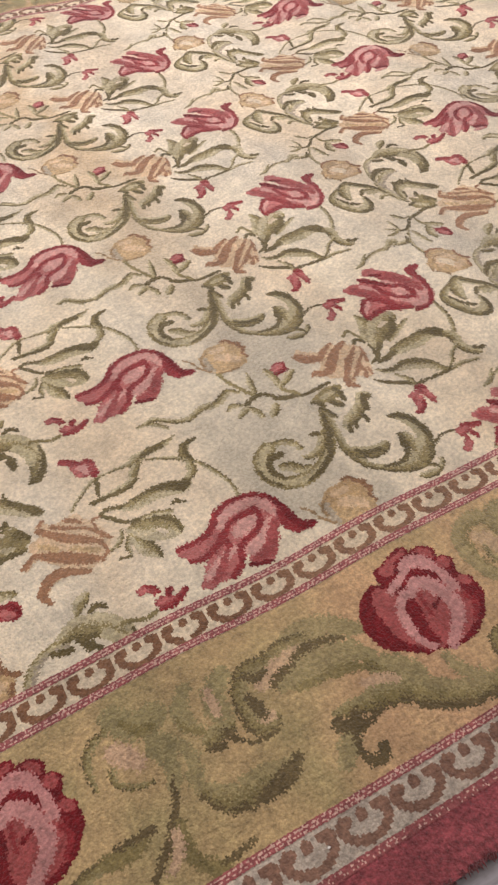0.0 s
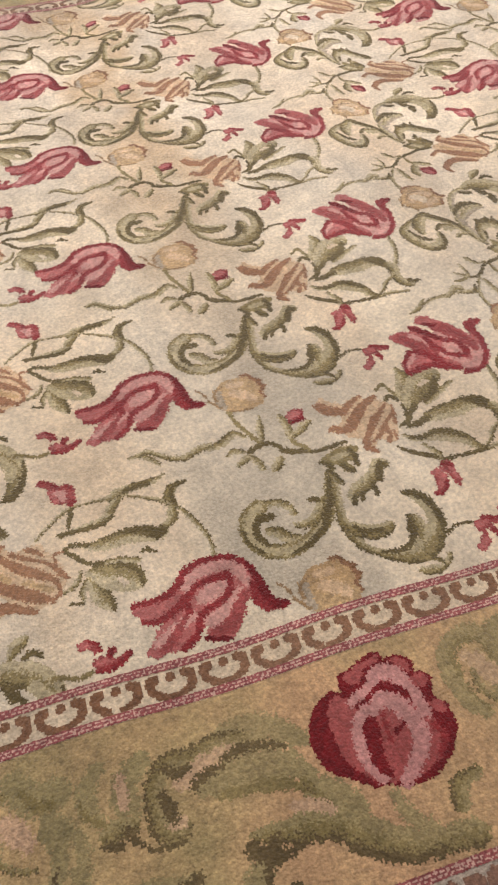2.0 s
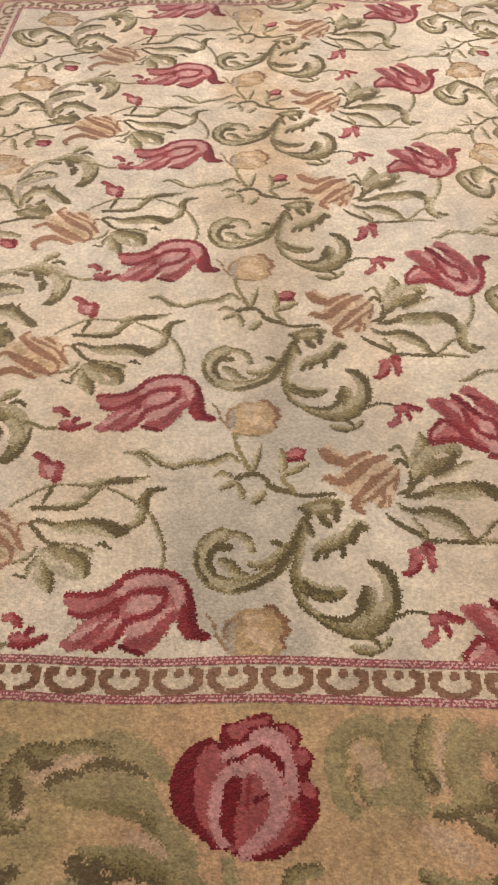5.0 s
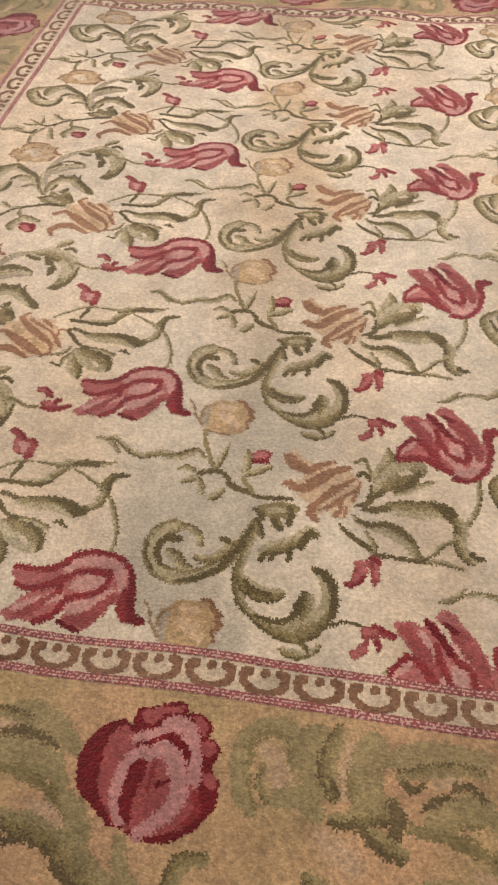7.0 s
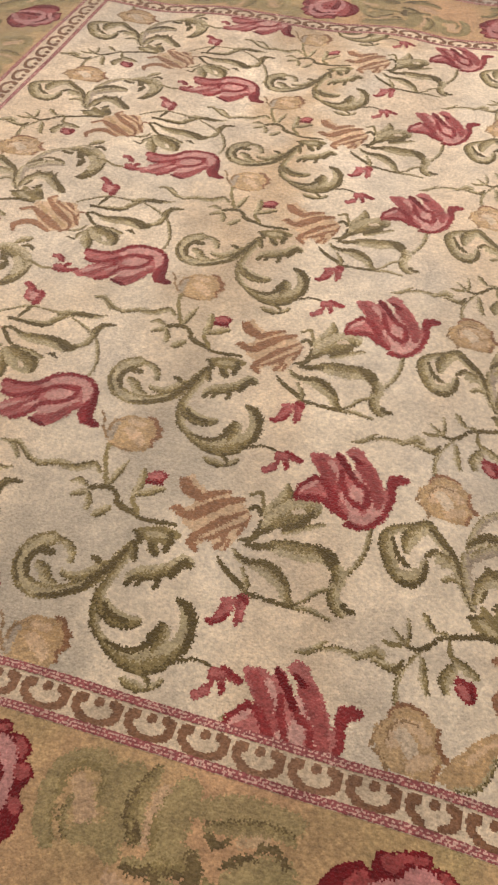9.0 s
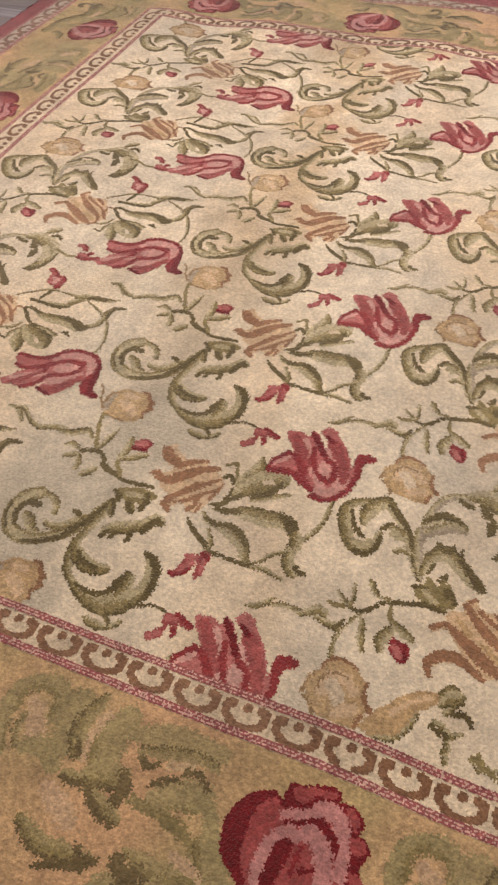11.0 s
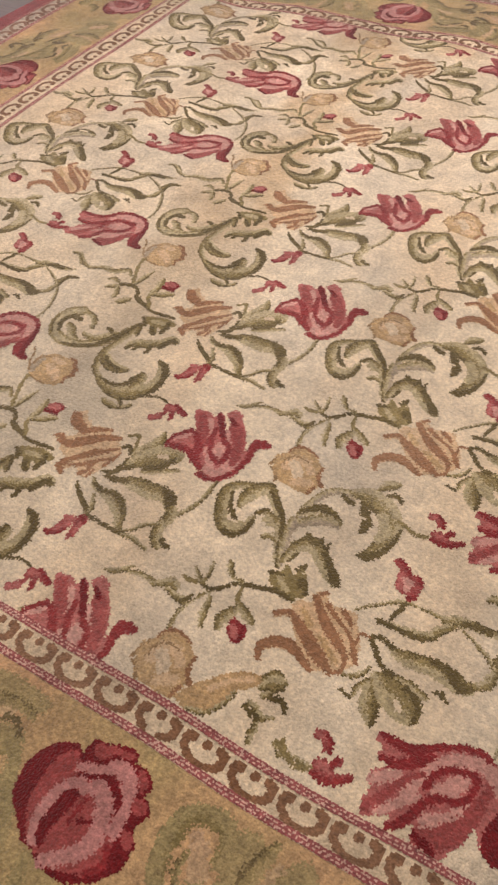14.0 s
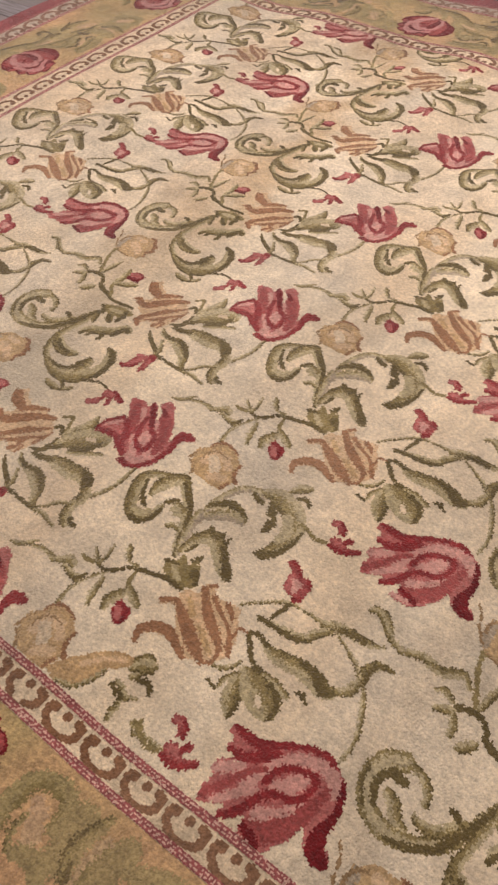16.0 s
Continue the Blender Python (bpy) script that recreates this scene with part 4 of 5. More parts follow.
def draw_tail_bud_up(c):
    c.stroke("olive", (7, 7, 6, 6), (32.8, -46.1), (35.1, -45.4), (37.1, -44.6), (39.2, -45.1))
    c.blob("rose_wine", (37.6, -50.5), (38.6, -51.1), (40.1, -50.8), (41.1, -50.1), (41.2, -48.6), (40.6, -47.9), (41.9, -47.3), (42.6, -48.4), (43.8, -48.6), (43.9, -47.5), (42.8, -46.6), (44.3, -46.5), (45.3, -47.2), (46.3, -47.0), (46.0, -46.2), (44.7, -45.3), (43.6, -44.8), (42.1, -44.3), (40.4, -44.6), (39.6, -45.9), (39.9, -47.2), (40.9, -47.2), (40.0, -48.5), (39.0, -49.5), (37.8, -49.4))
    c.stroke("rose_mid", (8, 10), (40.3, -46.4), (42.3, -46.2))
    c.stroke("rose_mid", (7, 8), (38.2, -50.1), (39.6, -50.2))
    c.stroke("rose_red", (6, 8, 8, 7), (40.1, -44.9), (42.2, -44.7), (44.2, -45.4), (46.2, -46.6))
    c.stroke("rose_red", (6, 6, 7), (39.6, -50.7), (40.8, -49.9), (41.1, -48.4))
    c.stroke("rose_red", (8, 8), (42.9, -48.2), (42.6, -47.1))


def draw_scroll_up(c):
    c.leaf(OLIVE, 1, (13, 17, 23, 26, 26, 27, 25, 23, 20, 15, 9), (4.2, -39.8), (1.5, -38.6), (-0.3, -37.1), (-0.8, -34.5), (0.2, -31.4), (1.9, -28.5), (3.9, -27.2), (5.6, -27.6), (6.8, -29.4), (7.1, -31.6), (7.0, -32.7))
    c.stroke("olive_dark", (6, 9, 12, 7), (0.4, -35.8), (1.7, -32.6), (3.2, -31.1), (4.5, -30.4))
    c.stroke("olive_dark", (7, 10, 9, 9), (3.4, -26.9), (5.5, -26.8), (7.0, -28.6), (7.3, -31.6))
    c.stroke("sage", (10, 13, 10), (2.7, -29.0), (4.5, -28.9), (5.9, -30.1))
    c.leaf(OLIVE, -1, (16, 29, 33, 30, 23, 20, 21, 23, 20, 16, 12, 7), (3.4, -33.9), (3.4, -36.2), (4.6, -38.9), (6.5, -40.2), (8.1, -39.0), (9.6, -37.6), (11.4, -35.7), (12.7, -33.5), (13.8, -31.2), (14.7, -28.8), (16.1, -26.0), (16.9, -24.9))
    c.stroke("olive_dark", (7, 9, 10, 9, 10, 10, 8), (7.1, -40.1), (9.8, -37.7), (11.4, -36.4), (12.9, -34.3), (14.1, -31.3), (15.2, -28.3), (16.9, -24.9))
    c.leaf(OLIVE, -1, (10, 17, 16), (7.4, -34.0), (8.5, -35.0), (10.8, -34.4))
    c.stroke("olive_dark", (9, 10), (7.4, -33.9), (8.1, -35.2))
    c.stroke("sage", (12, 15), (9.3, -33.5), (11.2, -32.9))
    c.leaf(OLIVE, 1, (10, 14, 9), (10.9, -29.7), (12.0, -30.4), (13.4, -30.1))


def draw_acanthus_up(c):
    c.leaf(PALE, -1, (14, 14, 17, 16, 18, 22), (15.3, -34.2), (14.9, -38.2), (15.5, -42.3), (17.0, -45.6), (19.2, -47.7), (22.1, -47.7))
    c.stroke("olive_dark", (7, 12, 9), (20.1, -47.1), (21.7, -46.2), (22.9, -46.1))
    c.leaf(OLIVE, 1, (23, 41, 48, 42, 31, 34, 29, 14), (22.4, -48.9), (25.2, -49.5), (28.8, -48.0), (31.4, -45.8), (32.8, -43.5), (32.7, -40.7), (31.6, -38.1), (30.1, -35.9))
    c.stroke("sage", (18, 24, 16), (29.4, -45.9), (31.4, -42.8), (31.1, -40.0))
    c.stroke("olive_dark", (11, 18, 19, 13), (24.8, -47.1), (26.2, -44.7), (27.3, -43.0), (27.4, -40.7))
    c.stroke("olive_dark", (5, 9, 14, 17, 10), (33.9, -44.1), (33.9, -41.2), (32.8, -37.9), (30.9, -35.6), (29.2, -35.5))
    c.stroke("cream", (5, 5), (24.9, -43.1), (26.8, -43.8))
    c.leaf(PALE, -1, (21, 28, 22, 11), (16.1, -36.6), (18.4, -38.8), (21.0, -39.7), (22.9, -39.4))
    c.leaf(OLIVE, -1, (10, 20, 23, 20, 10), (14.7, -38.4), (16.4, -40.4), (18.2, -41.8), (20.4, -41.5), (22.7, -40.3))
    c.stroke("olive_dark", (6, 11, 13, 11, 7), (14.3, -38.6), (15.9, -40.3), (17.7, -41.5), (19.4, -41.8), (21.4, -41.3))
    c.leaf(PALE, 1, (18, 19, 17, 10), (14.2, -36.1), (15.0, -31.9), (16.0, -28.1), (17.0, -25.6))


def draw_frond_up(c):
    c.leaf(OLIVE, -1, (11, 17, 25, 36, 33, 29, 30, 18), (17.0, -26.7), (17.2, -28.8), (17.9, -31.0), (19.9, -33.0), (22.0, -32.2), (24.0, -30.5), (26.0, -28.8), (28.0, -27.1))
    c.stroke("olive_dark", (5, 7), (18.0, -27.1), (18.6, -29.8))
    c.stroke("olive_dark", (9, 9), (18.4, -34.7), (19.7, -33.7))
    c.stroke("olive_dark", (9, 9), (20.7, -33.4), (21.5, -35.0))
    c.stroke("olive_dark", (7, 15, 19, 14), (23.2, -32.2), (25.6, -30.0), (27.2, -28.1), (28.4, -27.3))
    c.stroke("olive_dark", (5, 6), (23.2, -33.3), (23.0, -35.2))
    c.blob("olive", (16.4, -23.0), (16.9, -24.1), (18.0, -24.8), (18.0, -26.4), (19.0, -26.3), (20.6, -25.1), (20.7, -27.7), (21.6, -27.8), (21.6, -26.4), (22.6, -26.2), (23.2, -24.5), (24.1, -23.7), (24.6, -22.0), (23.4, -20.8), (22.2, -19.7), (20.8, -19.9), (19.0, -20.5), (17.2, -21.2))
    c.stroke("olive_dark", (9, 10), (16.3, -23.4), (18.2, -23.8))
    c.stroke("olive_dark", (10, 12, 9), (22.1, -23.0), (22.5, -24.6), (24.3, -22.4))
    c.stroke("olive_dark", (7, 9), (20.5, -26.2), (21.4, -27.8))
    c.stroke("olive_dark", (7, 7, 8), (18.6, -20.5), (21.0, -19.9), (22.6, -20.1))
    c.stroke("sage", (9, 11), (18.3, -23.0), (20.5, -21.4))
    c.stroke("moss", (11, 13), (21.0, -23.5), (22.2, -21.2))


def draw_leaf_up(c):
    c.leaf(OLIVE, 1, (14, 27, 17), (26.3, -52.4), (27.5, -53.8), (29.0, -54.7))
    c.stroke("olive_dark", (7, 10, 6), (28.5, -51.3), (30.2, -51.8), (31.7, -50.6))


def draw_tulip_wide(c):
    c.blob("rose_mid", (-23.9, 6.9), (-23.5, 8.6), (-22.5, 8.6), (-20.8, 8.2), (-18.3, 7.9), (-15.8, 9.2), (-13.7, 11.2), (-11.0, 12.2), (-8.4, 13.1), (-6.2, 12.6), (-4.5, 11.8), (-3.0, 10.6), (-2.2, 8.2), (-1.7, 5.6), (-2.3, 3.7), (-2.1, 2.3), (-0.7, 1.3), (0.5, 0.7), (-0.0, -0.6), (-1.4, -1.1), (-3.1, -0.6), (-4.3, 0.4), (-4.7, 1.5), (-5.6, 1.3), (-6.3, -0.8), (-7.7, -2.8), (-9.1, -4.3), (-11.1, -5.2), (-12.6, -5.2), (-14.2, -4.8), (-13.3, -3.2), (-13.0, -1.8), (-14.1, -1.9), (-15.8, -3.1), (-17.5, -3.4), (-17.1, -2.0), (-19.1, -2.8), (-21.1, -3.7), (-22.1, -2.1), (-21.7, 0.5), (-22.8, 1.3), (-21.7, 2.8), (-19.1, 3.8), (-20.7, 4.3), (-22.5, 4.7), (-22.4, 6.3))
    c.stroke("rose_pale", (12, 16, 17, 20, 22, 17), (-16.6, 1.5), (-15.0, 4.4), (-13.6, 7.5), (-10.0, 10.2), (-6.1, 10.7), (-3.6, 8.5))
    c.stroke("rose_pale", (13, 17), (-22.0, 1.1), (-18.7, 3.1))
    c.stroke("rose_pale", (10, 15), (-19.4, -2.4), (-15.1, 1.6))
    c.stroke("rose_pale", (18, 26, 17), (-12.2, 3.6), (-10.1, 5.6), (-8.9, 7.1))
    c.stroke("rose_pale", (17, 16, 11), (-12.4, -0.6), (-9.6, 1.0), (-6.9, 4.0))
    c.stroke("rose_pale", (8, 11), (-14.2, -4.4), (-11.0, -4.2))
    c.stroke("rose_wine", (17, 29, 25, 17, 10), (-12.5, -2.7), (-9.5, -1.6), (-7.1, 0.9), (-5.6, 5.0), (-5.0, 8.4))
    c.stroke("rose_wine", (13, 13, 10, 6), (-21.3, -2.4), (-19.0, 0.3), (-16.9, 3.3), (-14.8, 5.3))
    c.stroke("rose_red", (10, 10, 10, 11, 10, 9, 11, 10, 11, 12, 12, 7), (-14.0, 3.6), (-13.3, 5.9), (-11.8, 7.5), (-9.8, 8.4), (-7.3, 8.5), (-7.3, 6.0), (-8.5, 3.7), (-10.7, 3.2), (-12.6, 2.2), (-14.0, 0.2), (-15.3, -2.0), (-17.2, -3.5))
    c.stroke("rose_red", (11, 16, 16, 11, 9, 11, 8), (-23.0, 8.3), (-20.1, 7.8), (-17.2, 8.2), (-14.4, 10.2), (-11.5, 11.9), (-8.2, 12.7), (-5.8, 12.2))
    c.stroke("rose_red", (8, 16, 19, 7), (-21.9, 4.6), (-19.6, 4.6), (-16.7, 6.3), (-14.4, 8.6))
    c.stroke("rose_deep", (9, 14, 6), (-13.1, -2.7), (-10.9, -3.2), (-9.3, -4.0))
    c.stroke("rose_deep", (6, 11, 14, 20, 28, 14), (-3.7, 10.9), (-2.4, 8.0), (-2.2, 5.2), (-2.7, 2.7), (-2.2, 0.4), (-0.2, -0.2))


def draw_border_rose(c):
    c.blob("rose_deep", (-11.9, -1.6), (-12.2, 1.5), (-11.5, 3.8), (-10.2, 5.9), (-8.6, 7.0), (-6.5, 7.8), (-4.8, 7.1), (-4.8, 8.6), (-4.0, 10.1), (-2.2, 10.3), (-0.6, 11.1), (1.6, 11.8), (3.5, 11.5), (3.7, 10.0), (5.2, 10.4), (6.6, 10.1), (7.9, 9.0), (8.1, 7.7), (7.9, 6.7), (9.3, 6.2), (10.0, 5.0), (9.6, 3.8), (9.1, 2.4), (9.7, 1.0), (10.7, 0.3), (10.6, -1.2), (10.8, -2.8), (10.2, -4.1), (9.5, -5.1), (8.2, -6.9), (6.3, -8.3), (4.0, -9.4), (1.7, -9.6), (-0.2, -9.5), (-1.7, -9.0), (-3.2, -8.2), (-4.9, -8.4), (-6.0, -7.4), (-8.3, -5.7), (-9.6, -4.8), (-10.9, -3.6))
    c.blob("rose_wine", (-8.3, 2.5), (-7.7, 5.3), (-5.8, 7.0), (-4.1, 6.0), (-0.7, 7.1), (0.8, 8.8), (4.6, 8.8), (6.0, 6.4), (7.0, 2.1), (7.5, -1.2), (8.5, -4.4), (6.8, -6.7), (4.5, -7.8), (1.5, -8.8), (-0.9, -8.6), (-3.7, -7.8), (-6.0, -5.8), (-8.0, -2.7))
    c.blob("rose_wine", (-3.6, 9.5), (-0.5, 10.6), (3.1, 11.2), (2.4, 10.0), (0.2, 9.5), (-1.3, 7.8), (-3.2, 7.9))
    c.blob("rose_wine", (4.8, 9.8), (6.4, 9.7), (7.4, 8.3), (7.0, 6.8), (5.7, 7.8))
    c.blob("rose_wine", (6.6, 5.8), (8.6, 6.3), (9.4, 4.9), (8.3, 3.9), (6.8, 4.3))
    c.blob("rose_wine", (7.7, 1.2), (9.5, 1.2), (10.3, 0.0), (9.6, -0.9), (8.4, -0.4))
    c.stroke("rose_red", (8, 10, 8), (7.2, -2.1), (8.0, -4.5), (6.4, -6.5))
    c.stroke("rose_dusk", (16, 24, 24, 18, 14), (0.0, 6.3), (1.7, 8.2), (4.4, 7.4), (5.7, 4.6), (6.6, 1.6), (7.0, -0.3))
    c.stroke("rose_dusk", (12, 16, 14), (-3.9, 5.1), (-2.0, 5.9), (0.0, 6.3))
    c.stroke("rose_deep", (7, 11, 13, 10), (-3.2, 4.2), (-0.6, 5.0), (1.6, 6.0), (3.9, 4.8), (4.9, 3.1), (3.9, 1.2))
    c.stroke("rose_dusk", (14, 18, 20, 18, 14), (-2.1, 3.6), (-4.1, 1.5), (-4.9, -1.8), (-4.7, -4.7), (-3.4, -7.4))
    c.stroke("rose_dusk", (14, 22, 26, 26, 24, 20, 14), (-1.3, 2.6), (0.9, 4.2), (2.9, 2.7), (4.4, -0.4), (4.4, -3.4), (3.0, -5.6), (1.2, -7.5), (-0.6, -8.8))
    c.blob("rose_deep", (-3.4, 1.4), (-2.1, 2.1), (-1.0, 1.6), (-1.2, -0.4), (-1.6, -2.2), (-2.0, -4.3), (-1.8, -7.4), (-3.0, -7.1), (-4.0, -5.0), (-4.1, -3.0), (-3.9, -0.6))
    c.blob("rose_wine", (-0.9, 0.9), (0.4, 2.5), (1.8, 1.4), (2.8, -1.1), (2.9, -3.6), (1.2, -5.5), (-0.4, -7.2), (-1.5, -6.3), (-1.3, -3.4), (-1.0, -1.2))
    c.stroke("rose_deep", (5, 8), (0.9, -1.5), (2.9, -0.6))
    c.stroke("rose_red", (5, 7, 5), (-0.1, -2.4), (0.0, 0.2), (0.3, 2.0))


def draw_border_curl(c):
    c.stroke("sedge", (38, 50, 45), (-58.1, 9.7), (-55.3, 6.2), (-51.6, 6.0))
    c.stroke("sedge", (23, 31, 32, 25), (-53.6, 2.8), (-50.8, -0.3), (-49.6, -3.5), (-49.8, -6.8))
    c.stroke("moss", (11, 16, 12), (-56.8, 7.6), (-54.7, 5.0), (-52.5, 4.6))
    c.stroke("sedge", (19, 28, 27, 18), (-44.9, 7.7), (-47.1, 4.8), (-47.4, 2.2), (-45.7, -0.2))
    c.stroke("moss", (5, 8, 8), (-48.4, 3.0), (-47.6, 1.0), (-45.3, -0.9))
    c.stroke("sand", (12, 17, 12), (-41.9, 5.3), (-42.0, 3.0), (-42.2, 0.7))
    c.leaf(MOSS, -1, (13, 17, 15, 10, 5), (-59.7, 7.8), (-62.8, 6.8), (-64.5, 4.4), (-64.7, 2.0), (-64.4, -0.1))
    c.stroke("sand", (23, 34, 19), (-60.1, 4.2), (-58.3, 2.4), (-56.7, -0.1))
    c.leaf(MOSS, -1, (8, 11, 11, 8, 5), (-61.3, 1.4), (-61.4, -0.7), (-60.1, -2.3), (-57.7, -3.3), (-55.8, -3.5))
    c.stroke("sedge", (20, 28, 22), (-54.0, 1.2), (-52.4, -2.2), (-53.2, -6.1))


def draw_border_leaf(c):
    c.stroke("sedge", (27, 39, 34), (-38.0, 7.0), (-41.4, 4.1), (-41.5, -0.1))
    c.stroke("moss", (9, 16, 16, 10), (-23.6, 7.9), (-18.7, 7.1), (-15.1, 4.9), (-12.1, 1.5))
    c.stroke("sedge", (35, 45, 35, 19), (-25.2, 6.6), (-20.0, 6.7), (-15.8, 4.6), (-12.9, 1.9))
    c.stroke("sedge", (21, 47, 57, 40, 18), (-30.3, 0.1), (-25.9, 0.4), (-20.9, 0.4), (-16.8, -0.5), (-13.4, -3.0))
    c.leaf(MOSS, -1, (21, 24, 29, 29, 29, 24, 34, 28, 15), (-22.4, 5.9), (-26.3, 6.4), (-30.3, 5.3), (-34.3, 5.3), (-36.6, 3.5), (-37.7, 0.2), (-37.3, -3.5), (-35.3, -5.5), (-33.3, -4.3))
    c.stroke("sand", (22, 22, 14), (-33.5, 1.7), (-28.4, 3.8), (-24.6, 4.6))
    c.stroke("sand", (14, 16), (-35.7, -3.7), (-34.1, -3.7))
    c.stroke("moss_dark", (11, 15, 7), (-35.2, 4.5), (-33.4, 3.3), (-31.2, 3.8))
    c.stroke("moss_dark", (12, 21, 15), (-36.2, 0.6), (-35.6, -1.1), (-35.2, -3.0))
    c.leaf(MOSS, -1, (23, 31, 24), (-45.4, -2.5), (-43.2, -2.2), (-41.3, -2.0))
    c.stroke("moss_dark", (10, 9, 8, 7, 7), (-42.2, -2.3), (-41.3, -4.3), (-39.6, -6.0), (-37.2, -6.7), (-35.1, -6.4))
    c.stroke("moss_dark", (7, 8, 5), (-46.1, -3.6), (-44.6, -4.6), (-43.0, -4.4))
    c.stroke("moss_dark", (13, 15, 9), (-31.2, 0.6), (-29.3, 1.9), (-26.5, 2.4))
    c.stroke("moss_dark", (10, 15, 13, 7), (-26.1, 3.3), (-23.3, 4.0), (-20.3, 3.9), (-16.1, 2.5))


def draw_border_broad_leaf(c):
    c.leaf(MOSS, -1, (22, 46, 55, 34, 11), (-49.6, -9.0), (-46.1, -12.4), (-40.9, -12.7), (-36.4, -12.6), (-33.4, -11.5))
    c.stroke("moss_dark", (11, 24, 30, 10), (-42.8, -14.8), (-39.8, -14.2), (-36.8, -13.5), (-33.4, -11.5))
    c.stroke("sedge", (9, 13), (-50.2, -5.4), (-50.2, -8.5))


def draw_border_stem(c):
    c.stroke("moss_dark", (6, 12, 14, 10), (-53.2, -4.8), (-54.5, -9.0), (-57.5, -12.8), (-61.7, -16.7))
    c.stroke("moss", (14, 20, 26), (-55.1, -11.4), (-55.2, -16.9), (-52.0, -20.9))
    c.stroke("moss", (18, 30, 22), (-67.8, -10.7), (-64.2, -11.0), (-61.3, -10.7))
    c.stroke("moss_dark", (6, 12, 10), (-65.5, -9.6), (-61.9, -9.9), (-59.0, -9.9))
    c.stroke("moss_dark", (8, 10), (-51.5, -19.9), (-46.3, -19.3))
    c.stroke("sand", (12, 18, 12), (-59.0, -16.9), (-56.7, -14.7), (-56.2, -12.2))


def draw_border_tail(c):
    c.stroke("sedge", (27, 36, 27), (-14.3, -4.6), (-10.6, -7.1), (-8.1, -9.9))
    c.stroke("moss", (14, 20, 19, 11), (-27.5, -1.8), (-22.1, -2.0), (-17.6, -3.2), (-13.8, -5.6))
    c.stroke("sedge", (21, 35, 26), (-27.9, -16.5), (-25.9, -14.5), (-23.6, -12.4))
    c.stroke("sedge", (14, 23, 20), (-2.8, -9.8), (-1.8, -13.2), (0.9, -16.1))
    c.leaf(MOSS, -1, (12, 23, 23, 13), (-14.7, -3.1), (-12.7, -7.3), (-9.5, -10.7), (-6.5, -13.3))
    c.leaf(MOSS, -1, (17, 28, 42, 47, 51, 44, 35, 37, 37), (-24.3, -8.7), (-20.7, -9.4), (-17.1, -9.9), (-12.7, -10.9), (-9.0, -13.4), (-5.4, -15.8), (-1.5, -17.6), (3.2, -18.1), (6.3, -18.3))
    c.stroke("sand", (14, 19, 14), (-17.8, -6.6), (-14.8, -7.4), (-12.5, -8.8))
    c.stroke("moss_dark", (20, 25, 16, 8), (-25.6, -10.3), (-24.2, -11.4), (-22.0, -10.9), (-21.6, -9.5))
    c.stroke("moss_dark", (7, 12, 12, 13, 17, 18, 11), (-18.1, -12.2), (-21.4, -12.5), (-24.0, -14.0), (-24.3, -16.5), (-23.5, -18.5), (-21.5, -18.2), (-20.7, -16.7))
    c.stroke("moss_dark", (6, 8, 11, 11, 7), (-11.8, -14.7), (-8.9, -16.5), (-5.9, -18.1), (-2.5, -19.0), (1.0, -18.7))
    c.leaf(MOSS, 1, (25, 29, 17), (6.0, -14.2), (6.9, -11.8), (10.2, -10.7))


def draw_border_curl_b(c):
    c.stroke("sand", (20, 30, 30), (16.9, 6.6), (18.7, 4.6), (20.0, 1.8))
    c.leaf(SEDGE, -1, (25, 29, 30, 29, 28, 27, 31, 31, 17), (15.8, -2.8), (14.1, -0.3), (13.3, 3.8), (13.8, 7.3), (15.7, 9.5), (18.9, 10.5), (21.0, 9.3), (22.3, 6.3), (21.6, 4.5))
    c.stroke("moss", (7, 10, 13, 9), (14.9, 3.9), (14.9, 7.4), (16.5, 8.9), (18.9, 8.9))
    c.leaf(MOSS, -1, (7, 12, 11, 7), (16.9, 3.7), (16.8, 0.9), (17.9, -1.0), (20.0, -2.0))
    c.stroke("sedge", (22, 32, 24), (19.6, -0.8), (23.0, 0.0), (25.9, -2.0))


def draw_border_leaf_b(c):
    c.stroke("sand", (21, 24, 13), (30.5, 8.5), (29.9, 4.7), (29.8, 1.1))
    c.stroke("moss", (27, 35, 29), (31.9, 7.2), (31.8, 3.7), (32.4, 0.5))
    c.stroke("sedge", (35, 44, 35), (24.6, 10.1), (24.6, 5.6), (25.4, 1.4))
    c.stroke("sedge", (38, 47, 39), (33.7, 9.9), (33.1, 6.1), (33.3, 2.7))
    c.leaf(MOSS, -1, (18, 28, 31, 19), (28.2, 11.3), (27.1, 7.7), (26.9, 4.2), (28.2, 0.8))
    c.stroke("moss_dark", (7, 9), (27.9, 3.1), (28.6, 0.9))
    c.leaf(MOSS, -1, (18, 26, 40, 39), (28.2, -2.4), (30.9, -2.0), (33.3, -0.8), (36.8, 0.6))
    c.leaf(MOSS, -1, (21, 31, 17), (33.9, -3.5), (36.7, -4.7), (39.2, -5.6))
    c.stroke("moss_dark", (7, 9, 6), (28.0, -2.7), (29.7, -3.3), (31.4, -2.1))
    c.stroke("moss_dark", (10, 13, 13, 9), (32.4, -2.5), (34.0, -4.4), (36.1, -5.6), (38.7, -6.4))
    c.stroke("moss_dark", (14, 24, 15), (37.1, 1.3), (38.1, -0.6), (37.6, -3.1))


